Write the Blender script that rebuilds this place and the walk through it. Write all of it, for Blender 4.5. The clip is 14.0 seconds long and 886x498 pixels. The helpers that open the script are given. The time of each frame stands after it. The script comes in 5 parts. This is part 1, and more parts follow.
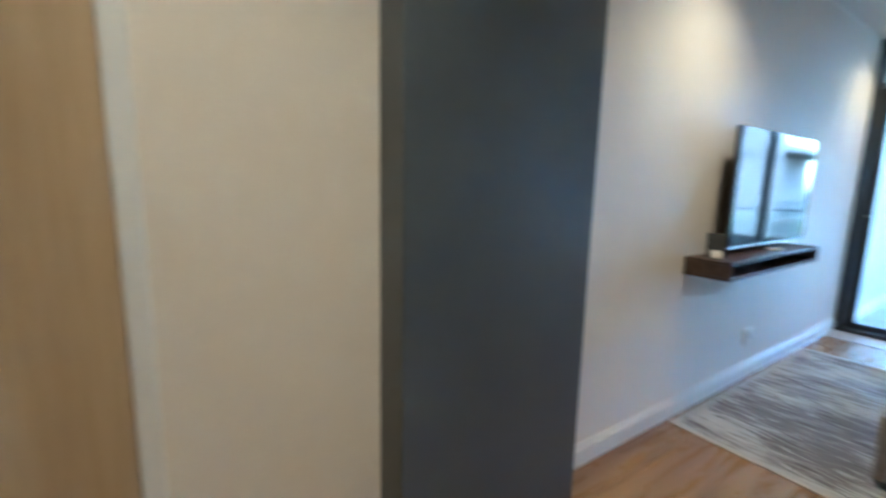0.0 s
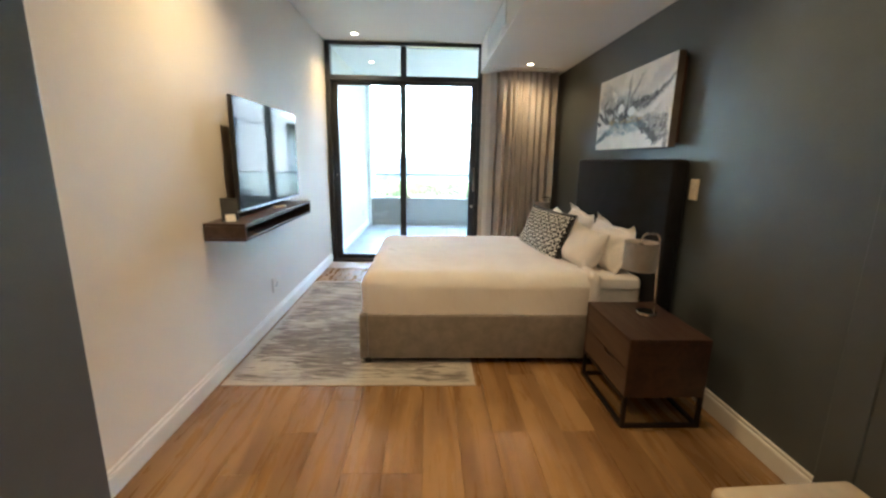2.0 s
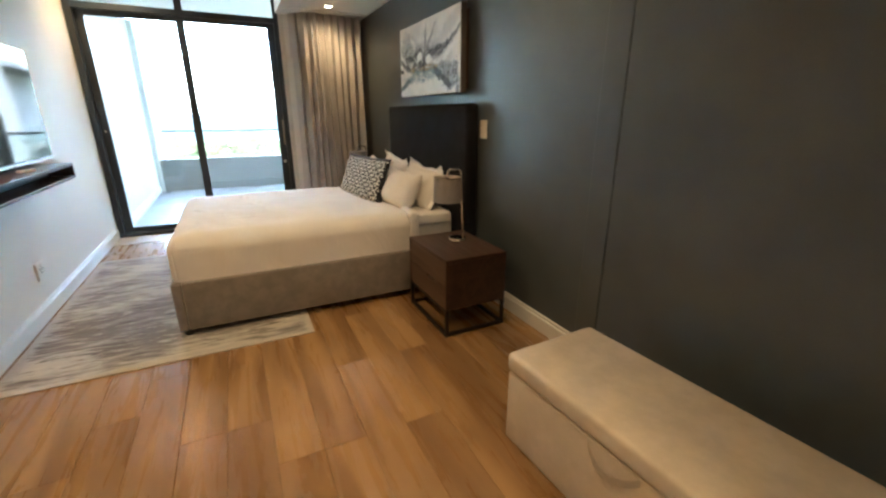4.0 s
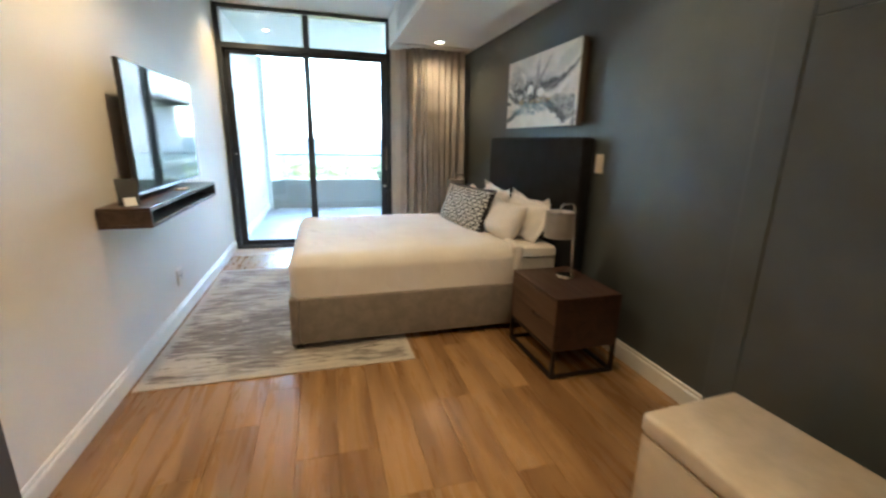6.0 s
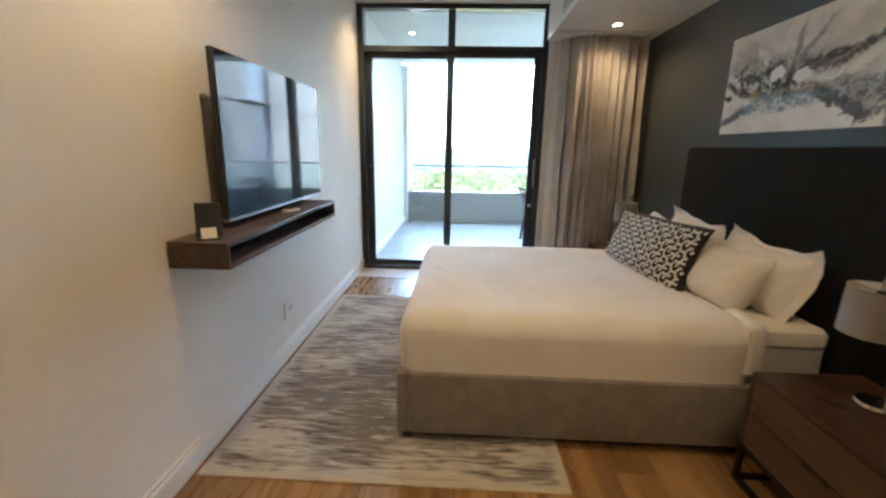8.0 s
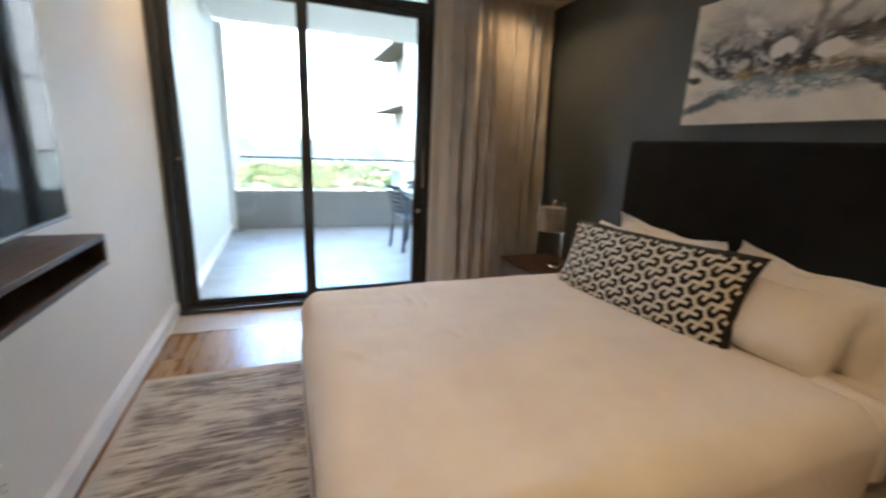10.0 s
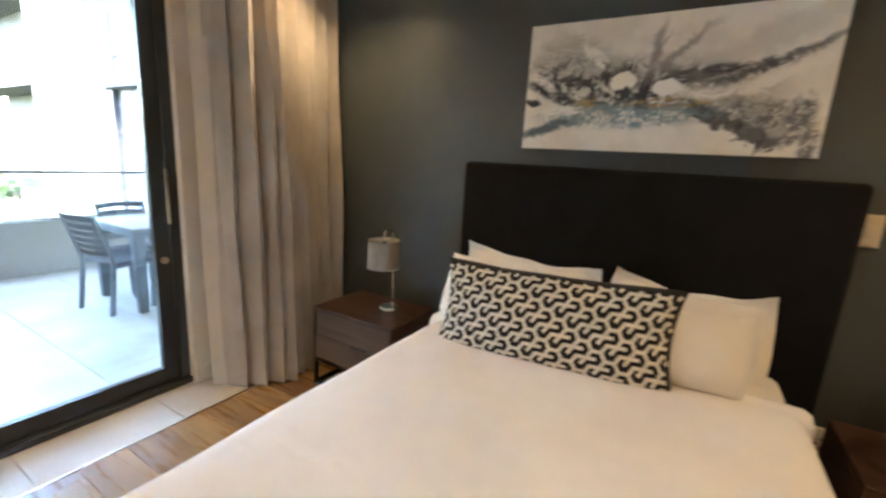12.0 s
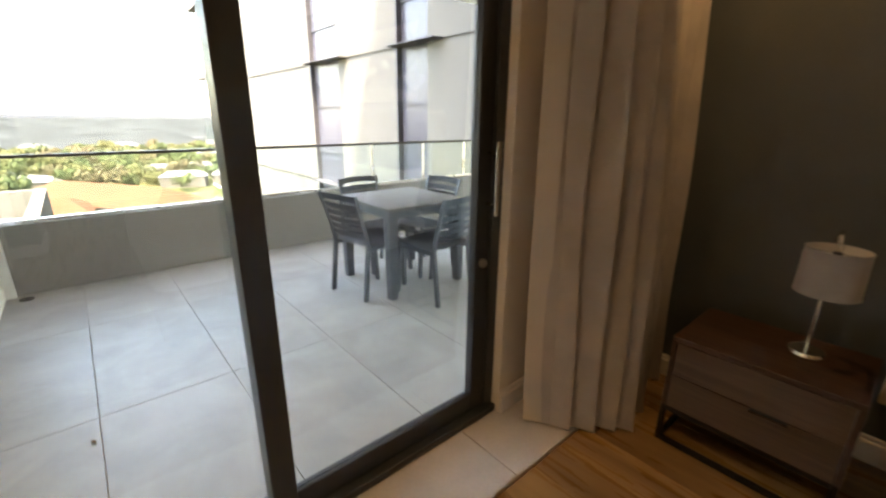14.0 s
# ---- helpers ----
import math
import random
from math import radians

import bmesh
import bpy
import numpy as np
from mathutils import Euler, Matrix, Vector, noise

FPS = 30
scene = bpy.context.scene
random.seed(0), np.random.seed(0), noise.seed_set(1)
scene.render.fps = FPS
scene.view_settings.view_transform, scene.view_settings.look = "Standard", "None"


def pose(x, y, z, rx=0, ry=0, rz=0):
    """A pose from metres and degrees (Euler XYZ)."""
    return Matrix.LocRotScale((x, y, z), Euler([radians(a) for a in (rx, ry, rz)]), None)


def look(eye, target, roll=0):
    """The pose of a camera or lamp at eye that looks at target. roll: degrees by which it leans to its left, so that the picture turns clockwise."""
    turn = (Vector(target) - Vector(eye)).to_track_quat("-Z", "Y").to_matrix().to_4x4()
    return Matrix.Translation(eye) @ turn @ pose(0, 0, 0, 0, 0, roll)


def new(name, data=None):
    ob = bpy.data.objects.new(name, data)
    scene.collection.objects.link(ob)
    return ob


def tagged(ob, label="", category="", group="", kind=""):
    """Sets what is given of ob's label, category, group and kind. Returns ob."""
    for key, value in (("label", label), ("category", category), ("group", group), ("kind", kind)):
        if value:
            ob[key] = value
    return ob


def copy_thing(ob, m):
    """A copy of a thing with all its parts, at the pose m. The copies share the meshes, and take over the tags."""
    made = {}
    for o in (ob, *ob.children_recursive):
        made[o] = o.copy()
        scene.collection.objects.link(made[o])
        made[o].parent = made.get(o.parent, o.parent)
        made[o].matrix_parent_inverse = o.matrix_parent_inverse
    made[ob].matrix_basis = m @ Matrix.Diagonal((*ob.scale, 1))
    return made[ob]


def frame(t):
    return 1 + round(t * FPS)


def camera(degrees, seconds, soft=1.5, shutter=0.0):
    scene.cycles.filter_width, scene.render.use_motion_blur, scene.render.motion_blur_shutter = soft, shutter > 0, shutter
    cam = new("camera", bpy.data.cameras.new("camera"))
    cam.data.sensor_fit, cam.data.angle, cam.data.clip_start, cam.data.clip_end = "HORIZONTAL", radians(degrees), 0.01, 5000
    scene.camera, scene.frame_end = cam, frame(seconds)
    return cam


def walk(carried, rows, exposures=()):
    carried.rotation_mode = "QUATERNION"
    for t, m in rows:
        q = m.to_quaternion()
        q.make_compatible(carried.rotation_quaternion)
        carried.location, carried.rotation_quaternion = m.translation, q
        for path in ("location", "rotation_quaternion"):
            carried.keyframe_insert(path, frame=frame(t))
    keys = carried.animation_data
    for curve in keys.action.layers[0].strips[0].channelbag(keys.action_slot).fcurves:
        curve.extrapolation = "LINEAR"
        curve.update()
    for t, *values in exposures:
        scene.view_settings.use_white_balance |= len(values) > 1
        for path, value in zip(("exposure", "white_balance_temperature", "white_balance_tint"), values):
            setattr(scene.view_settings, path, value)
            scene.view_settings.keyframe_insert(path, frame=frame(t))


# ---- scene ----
cam = camera(93.4, 14.0, soft=2.4, shutter=0.4)
PATH = [
    (0, (0.269, -0.046, 1.422), (1.366, 1.598, 1.113), 1.2),
    (0.5, (0.376, -0.027, 1.407), (2.038, 1.027, 1.05), 1.0),
    (1, (0.4, -0.009, 1.416), (2.305, 0.456, 1.02), 1.0),
    (1.5, (0.382, -0.098, 1.429), (2.339, -0.02, 1.025), 1.1),
    (2, (0.325, -0.148, 1.428), (2.278, -0.22, 1.005), 1.0),
    (2.5, (0.303, -0.183, 1.428), (2.24, -0.371, 0.967), 0.4),
    (3, (0.303, -0.22, 1.416), (2.197, -0.6, 0.896), -0.1),
    (3.2, (0.3, -0.233, 1.402), (2.151, -0.752, 0.851), -0.1),
    (5.3, (-0.024, 0.06, 1.36), (1.627, -0.874, 0.727), 0.1),
    (5.5, (0.058, 0.047, 1.366), (1.782, -0.779, 0.777), 0.2),
    (6, (0.321, 0.058, 1.397), (2.183, -0.474, 0.897), 1.2),
    (6.5, (0.561, 0.009, 1.391), (2.493, -0.209, 0.924), 1.8),
    (7, (0.742, -0.066, 1.412), (2.688, -0.061, 0.949), 1.6),
    (7.2, (0.826, -0.089, 1.41), (2.769, -0.023, 0.942), 1.5),
    (9.3, (2.154, 0.294, 1.389), (4.096, 0.38, 0.92), 1.0),
    (9.5, (2.28, 0.293, 1.38), (4.21, 0.197, 0.864), 1.6),
    (10, (2.518, 0.350, 1.370), (4.335, -0.338, 0.886), 2.5),
    (10.5, (2.691, 0.436, 1.464), (4.107, -0.877, 0.944), 3.6),
    (11, (2.957, 0.409, 1.465), (4.083, -1.189, 1.041), 3.7),
    (11.5, (3.234, 0.404, 1.443), (4.17, -1.329, 1.097), 3.9),
    (12, (3.521, 0.46, 1.436), (4.507, -1.232, 1.026), 3.4),
    (12.5, (3.894, 0.466, 1.428), (5.13, -1.035, 0.963), 3.0),
    (13, (4.245, 0.508, 1.423), (5.611, -0.86, 0.912), 2.3),
    (13.5, (4.557, 0.547, 1.409), (5.966, -0.75, 0.833), 1.2),
    (14, (4.869, 0.525, 1.391), (6.31, -0.727, 0.794), 0.6),
]
EXPOSURES = [(0, 6.3, 4200, -5), (0.5, 6.05, 4450, -4), (1.5, 6.5, 5300, -2), (3.2, 6.5, 5800, 0), (5.5, 6.75, 5200, -2), (6, 6.6, 5300, -2), (7.2, 6.35, 5500, -1),
             (9.3, 5.9, 5700, 4), (10, 5.95, 6100, 6), (10.5, 6.05, 7000, 9), (11, 6.3, 6400, 5), (11.5, 6.5, 5800, 2), (12, 6.55, 6000, 2), (12.5, 6.4, 6200, 3), (13, 6.0, 7700, 10), (13.5, 5.65, 8900, 13), (14, 5.25, 8800, 12)]
walk(cam, [(t, look(eye, target, roll)) for t, eye, target, roll in PATH], EXPOSURES)

# ---- light ----
SUN_ELEV, SUN_AZ = 62.0, 139.0
world = bpy.data.worlds.new("sky")
scene.world = world
world.use_nodes = True
wt = world.node_tree
sky = wt.nodes.new("ShaderNodeTexSky")
sky.sky_type = "NISHITA"
sky.sun_disc = False
sky.sun_elevation = radians(SUN_ELEV)
sky.sun_rotation = radians(90 - SUN_AZ)
sky.air_density, sky.dust_density, sky.ozone_density = 1.0, 3.0, 1.0
wt.links.new(sky.outputs[0], wt.nodes["Background"].inputs[0])
wt.nodes["Background"].inputs[1].default_value = 0.15

sun = new("sun", bpy.data.lights.new("sun", "SUN"))
sun.data.energy, sun.data.angle, sun.data.color = 0.85, radians(1.0), (1.0, 0.95, 0.87)
sun_way = Vector((math.cos(radians(SUN_ELEV)) * math.cos(radians(SUN_AZ)), math.cos(radians(SUN_ELEV)) * math.sin(radians(SUN_AZ)), math.sin(radians(SUN_ELEV))))
sun.matrix_world = look(sun_way * 60, (0, 0, 0))

WARM = (1.0, 0.64, 0.33)


def spot_lamp(x, y, z, watts, cone=135):
    lamp = new("downlight_glow", bpy.data.lights.new("downlight_glow", "SPOT"))
    lamp.data.energy, lamp.data.color = watts, WARM
    lamp.data.spot_size, lamp.data.spot_blend, lamp.data.shadow_soft_size = radians(cone), 1.0, 0.035
    lamp.matrix_world = pose(x, y, z - 0.02)


# the last three are unseen, added to light the bed wall and entrance
DOWNLIGHTS = [(5.73, 0.745, 2.86, 0.8), (5.40, -1.30, 2.5, 0.50), (2.75, 0.62, 2.86, 1.15), (2.3, -1.275, 2.5, 0.42), (0.25, 0.30, 2.86, 0.9), (0.7, -0.75, 2.86, 1.3)]
for x, y, z, w in DOWNLIGHTS:
    spot_lamp(x, y, z, w, 135 if z > 2.6 else 150)
spot_lamp(7.22, 0.745, 2.86, 0.5)


# ---- materials ----
class Nodes:
    """A short hand for node trees."""

    def __init__(self, name):
        self.mat = bpy.data.materials.new(name)
        self.mat.use_nodes = True
        self.t = self.mat.node_tree
        self.b = self.t.nodes["Principled BSDF"]

    def put(self, sock, v):
        if isinstance(v, bpy.types.NodeSocket):
            self.t.links.new(v, sock)
        elif isinstance(v, (tuple, list)) and len(v) == 3 and sock.type == "RGBA":
            sock.default_value = (*v, 1)
        else:
            sock.default_value = v

    def math(self, op, a, b=0.0, c=0.0):
        n = self.t.nodes.new("ShaderNodeMath")
        n.operation = op
        for s, v in zip(n.inputs, (a, b, c)):
            self.put(s, v)
        return n.outputs[0]

    def mix(self, f, a, b):
        n = self.t.nodes.new("ShaderNodeMix")
        n.data_type = "RGBA"
        self.put(n.inputs[0], f), self.put(n.inputs[6], a), self.put(n.inputs[7], b)
        return n.outputs[2]

    def coord(self, kind="Object", scale=(1, 1, 1), rot=(0, 0, 0), jump=False):
        tc, mp = self.t.nodes.new("ShaderNodeTexCoord"), self.t.nodes.new("ShaderNodeMapping")
        mp.inputs["Scale"].default_value = scale
        mp.inputs["Rotation"].default_value = [radians(a) for a in rot]
        self.t.links.new(tc.outputs[kind], mp.inputs[0])
        if jump:
            oi = self.t.nodes.new("ShaderNodeObjectInfo")
            cb = self.t.nodes.new("ShaderNodeCombineXYZ")
            for k in range(3):
                self.put(cb.inputs[k], self.math("MULTIPLY", oi.outputs["Random"], 37.0 + 11 * k))
            self.t.links.new(cb.outputs[0], mp.inputs["Location"])
        return mp.outputs[0]

    def rand(self):
        return self.t.nodes.new("ShaderNodeObjectInfo").outputs["Random"]

    def noise(self, vec, scale, detail=4, rough=0.55, dist=0.0):
        n = self.t.nodes.new("ShaderNodeTexNoise")
        self.put(n.inputs["Vector"], vec)
        n.inputs["Scale"].default_value, n.inputs["Detail"].default_value = scale, detail
        n.inputs["Roughness"].default_value, n.inputs["Distortion"].default_value = rough, dist
        return n.outputs["Fac"]

    def ramp(self, f, lo, hi, a=0.0, b=1.0):
        n = self.t.nodes.new("ShaderNodeMapRange")
        n.interpolation_type = "SMOOTHSTEP"
        for k, v in enumerate((f, lo, hi, a, b)):
            self.put(n.inputs[k], v)
        return n.outputs[0]

    def bump(self, h, strength=0.2, dist=0.002):
        n = self.t.nodes.new("ShaderNodeBump")
        n.inputs["Strength"].default_value, n.inputs["Distance"].default_value = strength, dist
        self.put(n.inputs["Height"], h)
        self.t.links.new(n.outputs[0], self.b.inputs["Normal"])

    def done(self, color=None, rough=None, metal=0.0, **more):
        if color is not None:
            self.put(self.b.inputs["Base Color"], color)
        if rough is not None:
            self.put(self.b.inputs["Roughness"], rough)
        self.b.inputs["Metallic"].default_value = metal
        for k, v in more.items():
            self.put(self.b.inputs[k.replace("_", " ")], v)
        return self.mat


def plain(name, color, rough, metal=0.0, var=0.12, big=1.2, fine=60, bumpy=0.08, depth=0.001, **more):
    n = Nodes(name)
    v = n.coord()
    a, b = n.noise(v, big, 3), n.noise(v, fine, 3)
    dark = tuple(c * (1 - var) for c in color)
    lite = tuple(min(1, c * (1 + var)) for c in color)
    f = n.math("ADD", n.math("MULTIPLY", a, 0.7), n.math("MULTIPLY", b, 0.3))
    n.bump(b, bumpy, depth)
    return n.done(n.mix(n.ramp(f, 0.3, 0.7), dark, lite), n.ramp(a, 0.3, 0.7, rough * 0.88, min(1, rough * 1.12)), metal, **more)


def wood(name, dark, lite, rough, along="x", scale=1.0, jump=False):
    n = Nodes(name)
    st = {"x": (0.6, 9, 9), "y": (9, 0.6, 9), "z": (9, 9, 0.6)}[along]
    v = n.coord("Object", tuple(k * scale for k in st), jump=jump)
    a = n.noise(v, 1.6, 6, 0.6, 1.2)
    b = n.noise(v, 7.0, 5, 0.65, 0.3)
    f = n.math("ADD", n.math("MULTIPLY", a, 0.65), n.math("MULTIPLY", b, 0.35))
    if jump:
        f = n.math("ADD", f, n.math("MULTIPLY", n.math("SUBTRACT", n.rand(), 0.5), 0.13))
    n.bump(b, 0.12, 0.0006)
    return n.done(n.mix(n.ramp(f, 0.3, 0.72), dark, lite), n.ramp(b, 0.3, 0.7, rough * 0.9, rough * 1.15))


def fabric(name, color, rough=0.9, weave=900, var=0.15, big=5, depth=0.0006, strength=0.5, sheen=0.25, lite=None):
    n = Nodes(name)
    v = n.coord()
    a, b = n.noise(v, big, 4, 0.6), n.noise(v, weave, 2)
    c = n.mix(n.ramp(a, 0.3, 0.7), tuple(k * (1 - var) for k in color), lite or tuple(min(1, k * (1 + var)) for k in color))
    n.bump(b, strength, depth)
    return n.done(c, rough, Sheen_Weight=sheen, Sheen_Roughness=0.5, Specular_IOR_Level=0.2)


M = {}
M["cream"] = plain("cream_wall_paint", (0.82, 0.765, 0.685), 0.62, var=0.03, fine=140, bumpy=0.1)
M["white"] = plain("white_paint", (0.80, 0.79, 0.76), 0.5, var=0.03, fine=120, bumpy=0.05)
M["skirt"] = plain("white_enamel", (0.78, 0.76, 0.71), 0.35, var=0.04, big=3)
M["dark"] = plain("dark_wall_paint", (0.076, 0.087, 0.091), 0.36, var=0.12, big=2.5, fine=160, bumpy=0.12, depth=0.0015)
M["doorwood"] = wood("pale_door_veneer", (0.44, 0.325, 0.18), (0.57, 0.44, 0.27), 0.5, "z", 0.6)
_n = Nodes("oak_plank")
_a = _n.noise(_n.coord("Object", (0.6, 4.0, 4.0), jump=True), 1.4, 2, 0.5, 1.0)
_b = _n.noise(_n.coord("Object", (0.8, 9.0, 9.0), jump=True), 2.4, 4, 0.55, 0.5)
_c = _n.noise(_n.coord("Object", (0.8, 2.4, 1.0), jump=True), 1.6, 3)
_f = _n.math("ADD", _n.math("MULTIPLY", _a, 0.90), _n.math("MULTIPLY", _b, 0.10))
_f = _n.math("ADD", _f, _n.math("MULTIPLY", _n.math("SUBTRACT", _n.rand(), 0.5), 0.24))
_k = _n.mix(_n.ramp(_f, 0.30, 0.76), (0.185, 0.098, 0.034), (0.350, 0.205, 0.080))
_k = _n.mix(_n.ramp(_c, 0.55, 0.75, 0.0, 0.28), _k, (0.150, 0.080, 0.032))
_n.bump(_b, 0.08, 0.0005)
M["floor"] = _n.done(_k, _n.ramp(_b, 0.3, 0.7, 0.24, 0.34))
M["joint"] = plain("joint_dark", (0.09, 0.052, 0.025), 0.8)
M["sill"] = plain("sill_tile", (0.50, 0.47, 0.42), 0.45, var=0.1, big=4)
M["tile"] = Nodes("balcony_tile")
_n = M["tile"]
_v = _n.coord(jump=True)
_a, _b = _n.noise(_v, 2.2, 6, 0.6, 0.6), _n.noise(_v, 45, 4)
_n.bump(_b, 0.15, 0.001)
M["tile"] = _n.done(_n.mix(_n.ramp(_n.math("ADD", _a, _n.math("MULTIPLY", _n.math("SUBTRACT", _b, 0.5), 0.25)), 0.3, 0.72), (0.265, 0.259, 0.245), (0.345, 0.338, 0.322)), 0.45)
M["grout"] = plain("grout", (0.34, 0.33, 0.31), 0.9)
M["alu"] = plain("charcoal_aluminium", (0.035, 0.042, 0.050), 0.38, 0.0, var=0.08, fine=300)
M["steel"] = plain("brushed_steel", (0.62, 0.58, 0.52), 0.28, 1.0, var=0.06)
M["chrome"] = plain("chrome", (0.78, 0.74, 0.68), 0.14, 1.0, var=0.03)
M["plaster"] = plain("balcony_plaster", (0.64, 0.64, 0.62), 0.8, var=0.06, fine=90, bumpy=0.25, depth=0.002)
M["parapet"] = plain("parapet_plaster", (0.22, 0.215, 0.204), 0.85, var=0.08, fine=80, bumpy=0.3, depth=0.002)
M["headboard"] = fabric("black_velvet", (0.0065, 0.0065, 0.008), 0.9, 700, 0.25, 6, sheen=0.03)
M["velvet"] = fabric("taupe_velvet", (0.205, 0.178, 0.150), 0.8, 800, 0.13, 14, sheen=0.4)
_n = Nodes("white_cotton")
_v = _n.coord()
_w = _n.noise(_n.coord("Object", (1.6, 2.6, 1.6), (0, 0, 35)), 1.8, 3, 0.45, 0.8)
_p = _n.ramp(_n.noise(_v, 2.3, 2), 0.56, 0.72)
_k = _n.math("MULTIPLY", _p, _n.noise(_n.coord("Object", (4.0, 16.0, 4.0), (0, 0, 52)), 1.6, 3, 0.5, 1.0))
_f = _n.noise(_v, 1200, 2)
_n.bump(_n.math("ADD", _n.math("ADD", _n.ramp(_w, 0.3, 0.75), _n.math("MULTIPLY", _k, 1.1)), _n.math("MULTIPLY", _f, 0.02)), 0.28, 0.012)
M["duvet"] = _n.done(_n.mix(_n.ramp(_n.noise(_v, 3, 3), 0.3, 0.7), (0.76, 0.72, 0.69), (0.82, 0.785, 0.75)), 0.85, Sheen_Weight=0.1)
M["pillow"] = fabric("white_pillow_cotton", (0.82, 0.78, 0.73), 0.85, 1200, 0.02, 7, 0.0004, 0.3, 0.1)
M["sheet"] = fabric("grey_white_sheet", (0.62, 0.60, 0.57), 0.85, 1200, 0.05, 10)
M["black_cloth"] = fabric("black_woven", (0.016, 0.015, 0.017), 0.9, 900, 0.3, 20)
M["cream_cloth"] = fabric("cream_woven", (0.66, 0.62, 0.53), 0.9, 900, 0.12, 30)
M["bench"] = fabric("beige_suede", (0.54, 0.445, 0.325), 0.95, 110, 0.09, 7, 0.0015, 0.35, 0.15)
M["curtain"] = fabric("taupe_curtain", (0.70, 0.645, 0.59), 0.9, 500, 0.10, 3, 0.0008, 0.6)
M["lining"] = fabric("cream_lining", (0.86, 0.80, 0.72), 0.9, 900, 0.04, 3)
M["shade"] = fabric("grey_linen_shade", (0.29, 0.27, 0.26), 0.9, 700, 0.08, 12)
M["shade_in"] = plain("shade_lining", (0.72, 0.68, 0.62), 0.8, var=0.03)
M["walnut"] = wood("walnut_veneer", (0.030, 0.014, 0.009), (0.074, 0.036, 0.021), 0.42, "x", 1.0)
M["walnut_front"] = wood("grey_walnut_front", (0.058, 0.034, 0.021), (0.125, 0.078, 0.050), 0.5, "x", 1.0)
M["shelfwood"] = wood("dark_shelf_veneer", (0.050, 0.030, 0.022), (0.115, 0.074, 0.054), 0.42, "x", 1.1)
M["iron"] = plain("black_steel", (0.018, 0.015, 0.014), 0.45, 0.6, var=0.15)
M["screen"] = plain("tv_glass", (0.006, 0.006, 0.007), 0.05, var=0.0, bumpy=0.0, IOR=1.8, Specular_IOR_Level=0.6)
M["tvback"] = plain("tv_shell", (0.018, 0.018, 0.020), 0.4)
M["bezel"] = plain("tv_bezel", (0.35, 0.34, 0.33), 0.3, 0.9)
M["plastic"] = plain("white_plastic", (0.78, 0.74, 0.66), 0.4, var=0.02)
M["ivory"] = plain("ivory_plastic", (0.74, 0.66, 0.52), 0.4, var=0.03)
M["black"] = plain("black_plastic", (0.012, 0.012, 0.012), 0.4)
M["red"] = plain("red_plastic", (0.35, 0.02, 0.015), 0.4)
M["chairgrey"] = plain("graphite_resin", (0.085, 0.100, 0.118), 0.5, var=0.08, fine=200)
M["tabletop"] = plain("graphite_tabletop", (0.15, 0.145, 0.14), 0.4, var=0.15, big=8)
M["grille"] = plain("grille_metal", (0.62, 0.63, 0.63), 0.5)
M["trunk"] = plain("bark", (0.10, 0.075, 0.05), 0.95, var=0.3, big=2)
M["card"] = plain("dark_card", (0.014, 0.012, 0.012), 0.35)


def glass(name, tint=(1, 1, 1), rough=0.0):
    n = Nodes(name)
    return n.done(tint, rough, Transmission_Weight=1.0, IOR=1.45)


M["glass"] = glass("clear_glass", (0.97, 0.99, 0.985))
M["railglass"] = glass("rail_glass", (0.86, 0.94, 0.91))


def glow(name, color, strength):
    n = Nodes(name)
    return n.done((0.9, 0.9, 0.9), 0.4, Emission_Color=color, Emission_Strength=strength)


M["lamp"] = glow("led_lens", (1.0, 0.80, 0.55), 0.5)


# ---- mesh helpers ----
def box(bm, x0, x1, y0, y1, z0, z1, bevel=0.0, seg=2):
    vs = [bm.verts.new((x, y, z)) for x in (x0, x1) for y in (y0, y1) for z in (z0, z1)]
    fs = [bm.faces.new([vs[i] for i in q]) for q in ((0, 1, 3, 2), (4, 6, 7, 5), (0, 4, 5, 1), (2, 3, 7, 6), (0, 2, 6, 4), (1, 5, 7, 3))]
    if bevel:
        es = list({e for f in fs for e in f.edges})
        bmesh.ops.bevel(bm, geom=es, offset=bevel, segments=seg, profile=0.5, affect="EDGES")
    return bm


def boxed(*a, **k):
    return box(bmesh.new(), *a, **k)


def rod(bm, p, q, r, n=12, r2=None, caps=True):
    p, q = Vector(p), Vector(q)
    d = q - p
    turn = d.to_track_quat("Z", "Y").to_matrix().to_4x4()
    bmesh.ops.create_cone(bm, cap_ends=caps, segments=n, radius1=r, radius2=r if r2 is None else r2, depth=d.length,
                          matrix=Matrix.Translation((p + q) / 2) @ turn)
    return bm


def lathe(profile, n=32):
    bm = bmesh.new()
    rings = []
    for r, z in profile:
        rings.append([bm.verts.new((r * math.cos(2 * math.pi * k / n), r * math.sin(2 * math.pi * k / n), z)) for k in range(n)])
    for a, b in zip(rings, rings[1:]):
        for k in range(n):
            bm.faces.new((a[k], a[(k + 1) % n], b[(k + 1) % n], b[k]))
    return bm


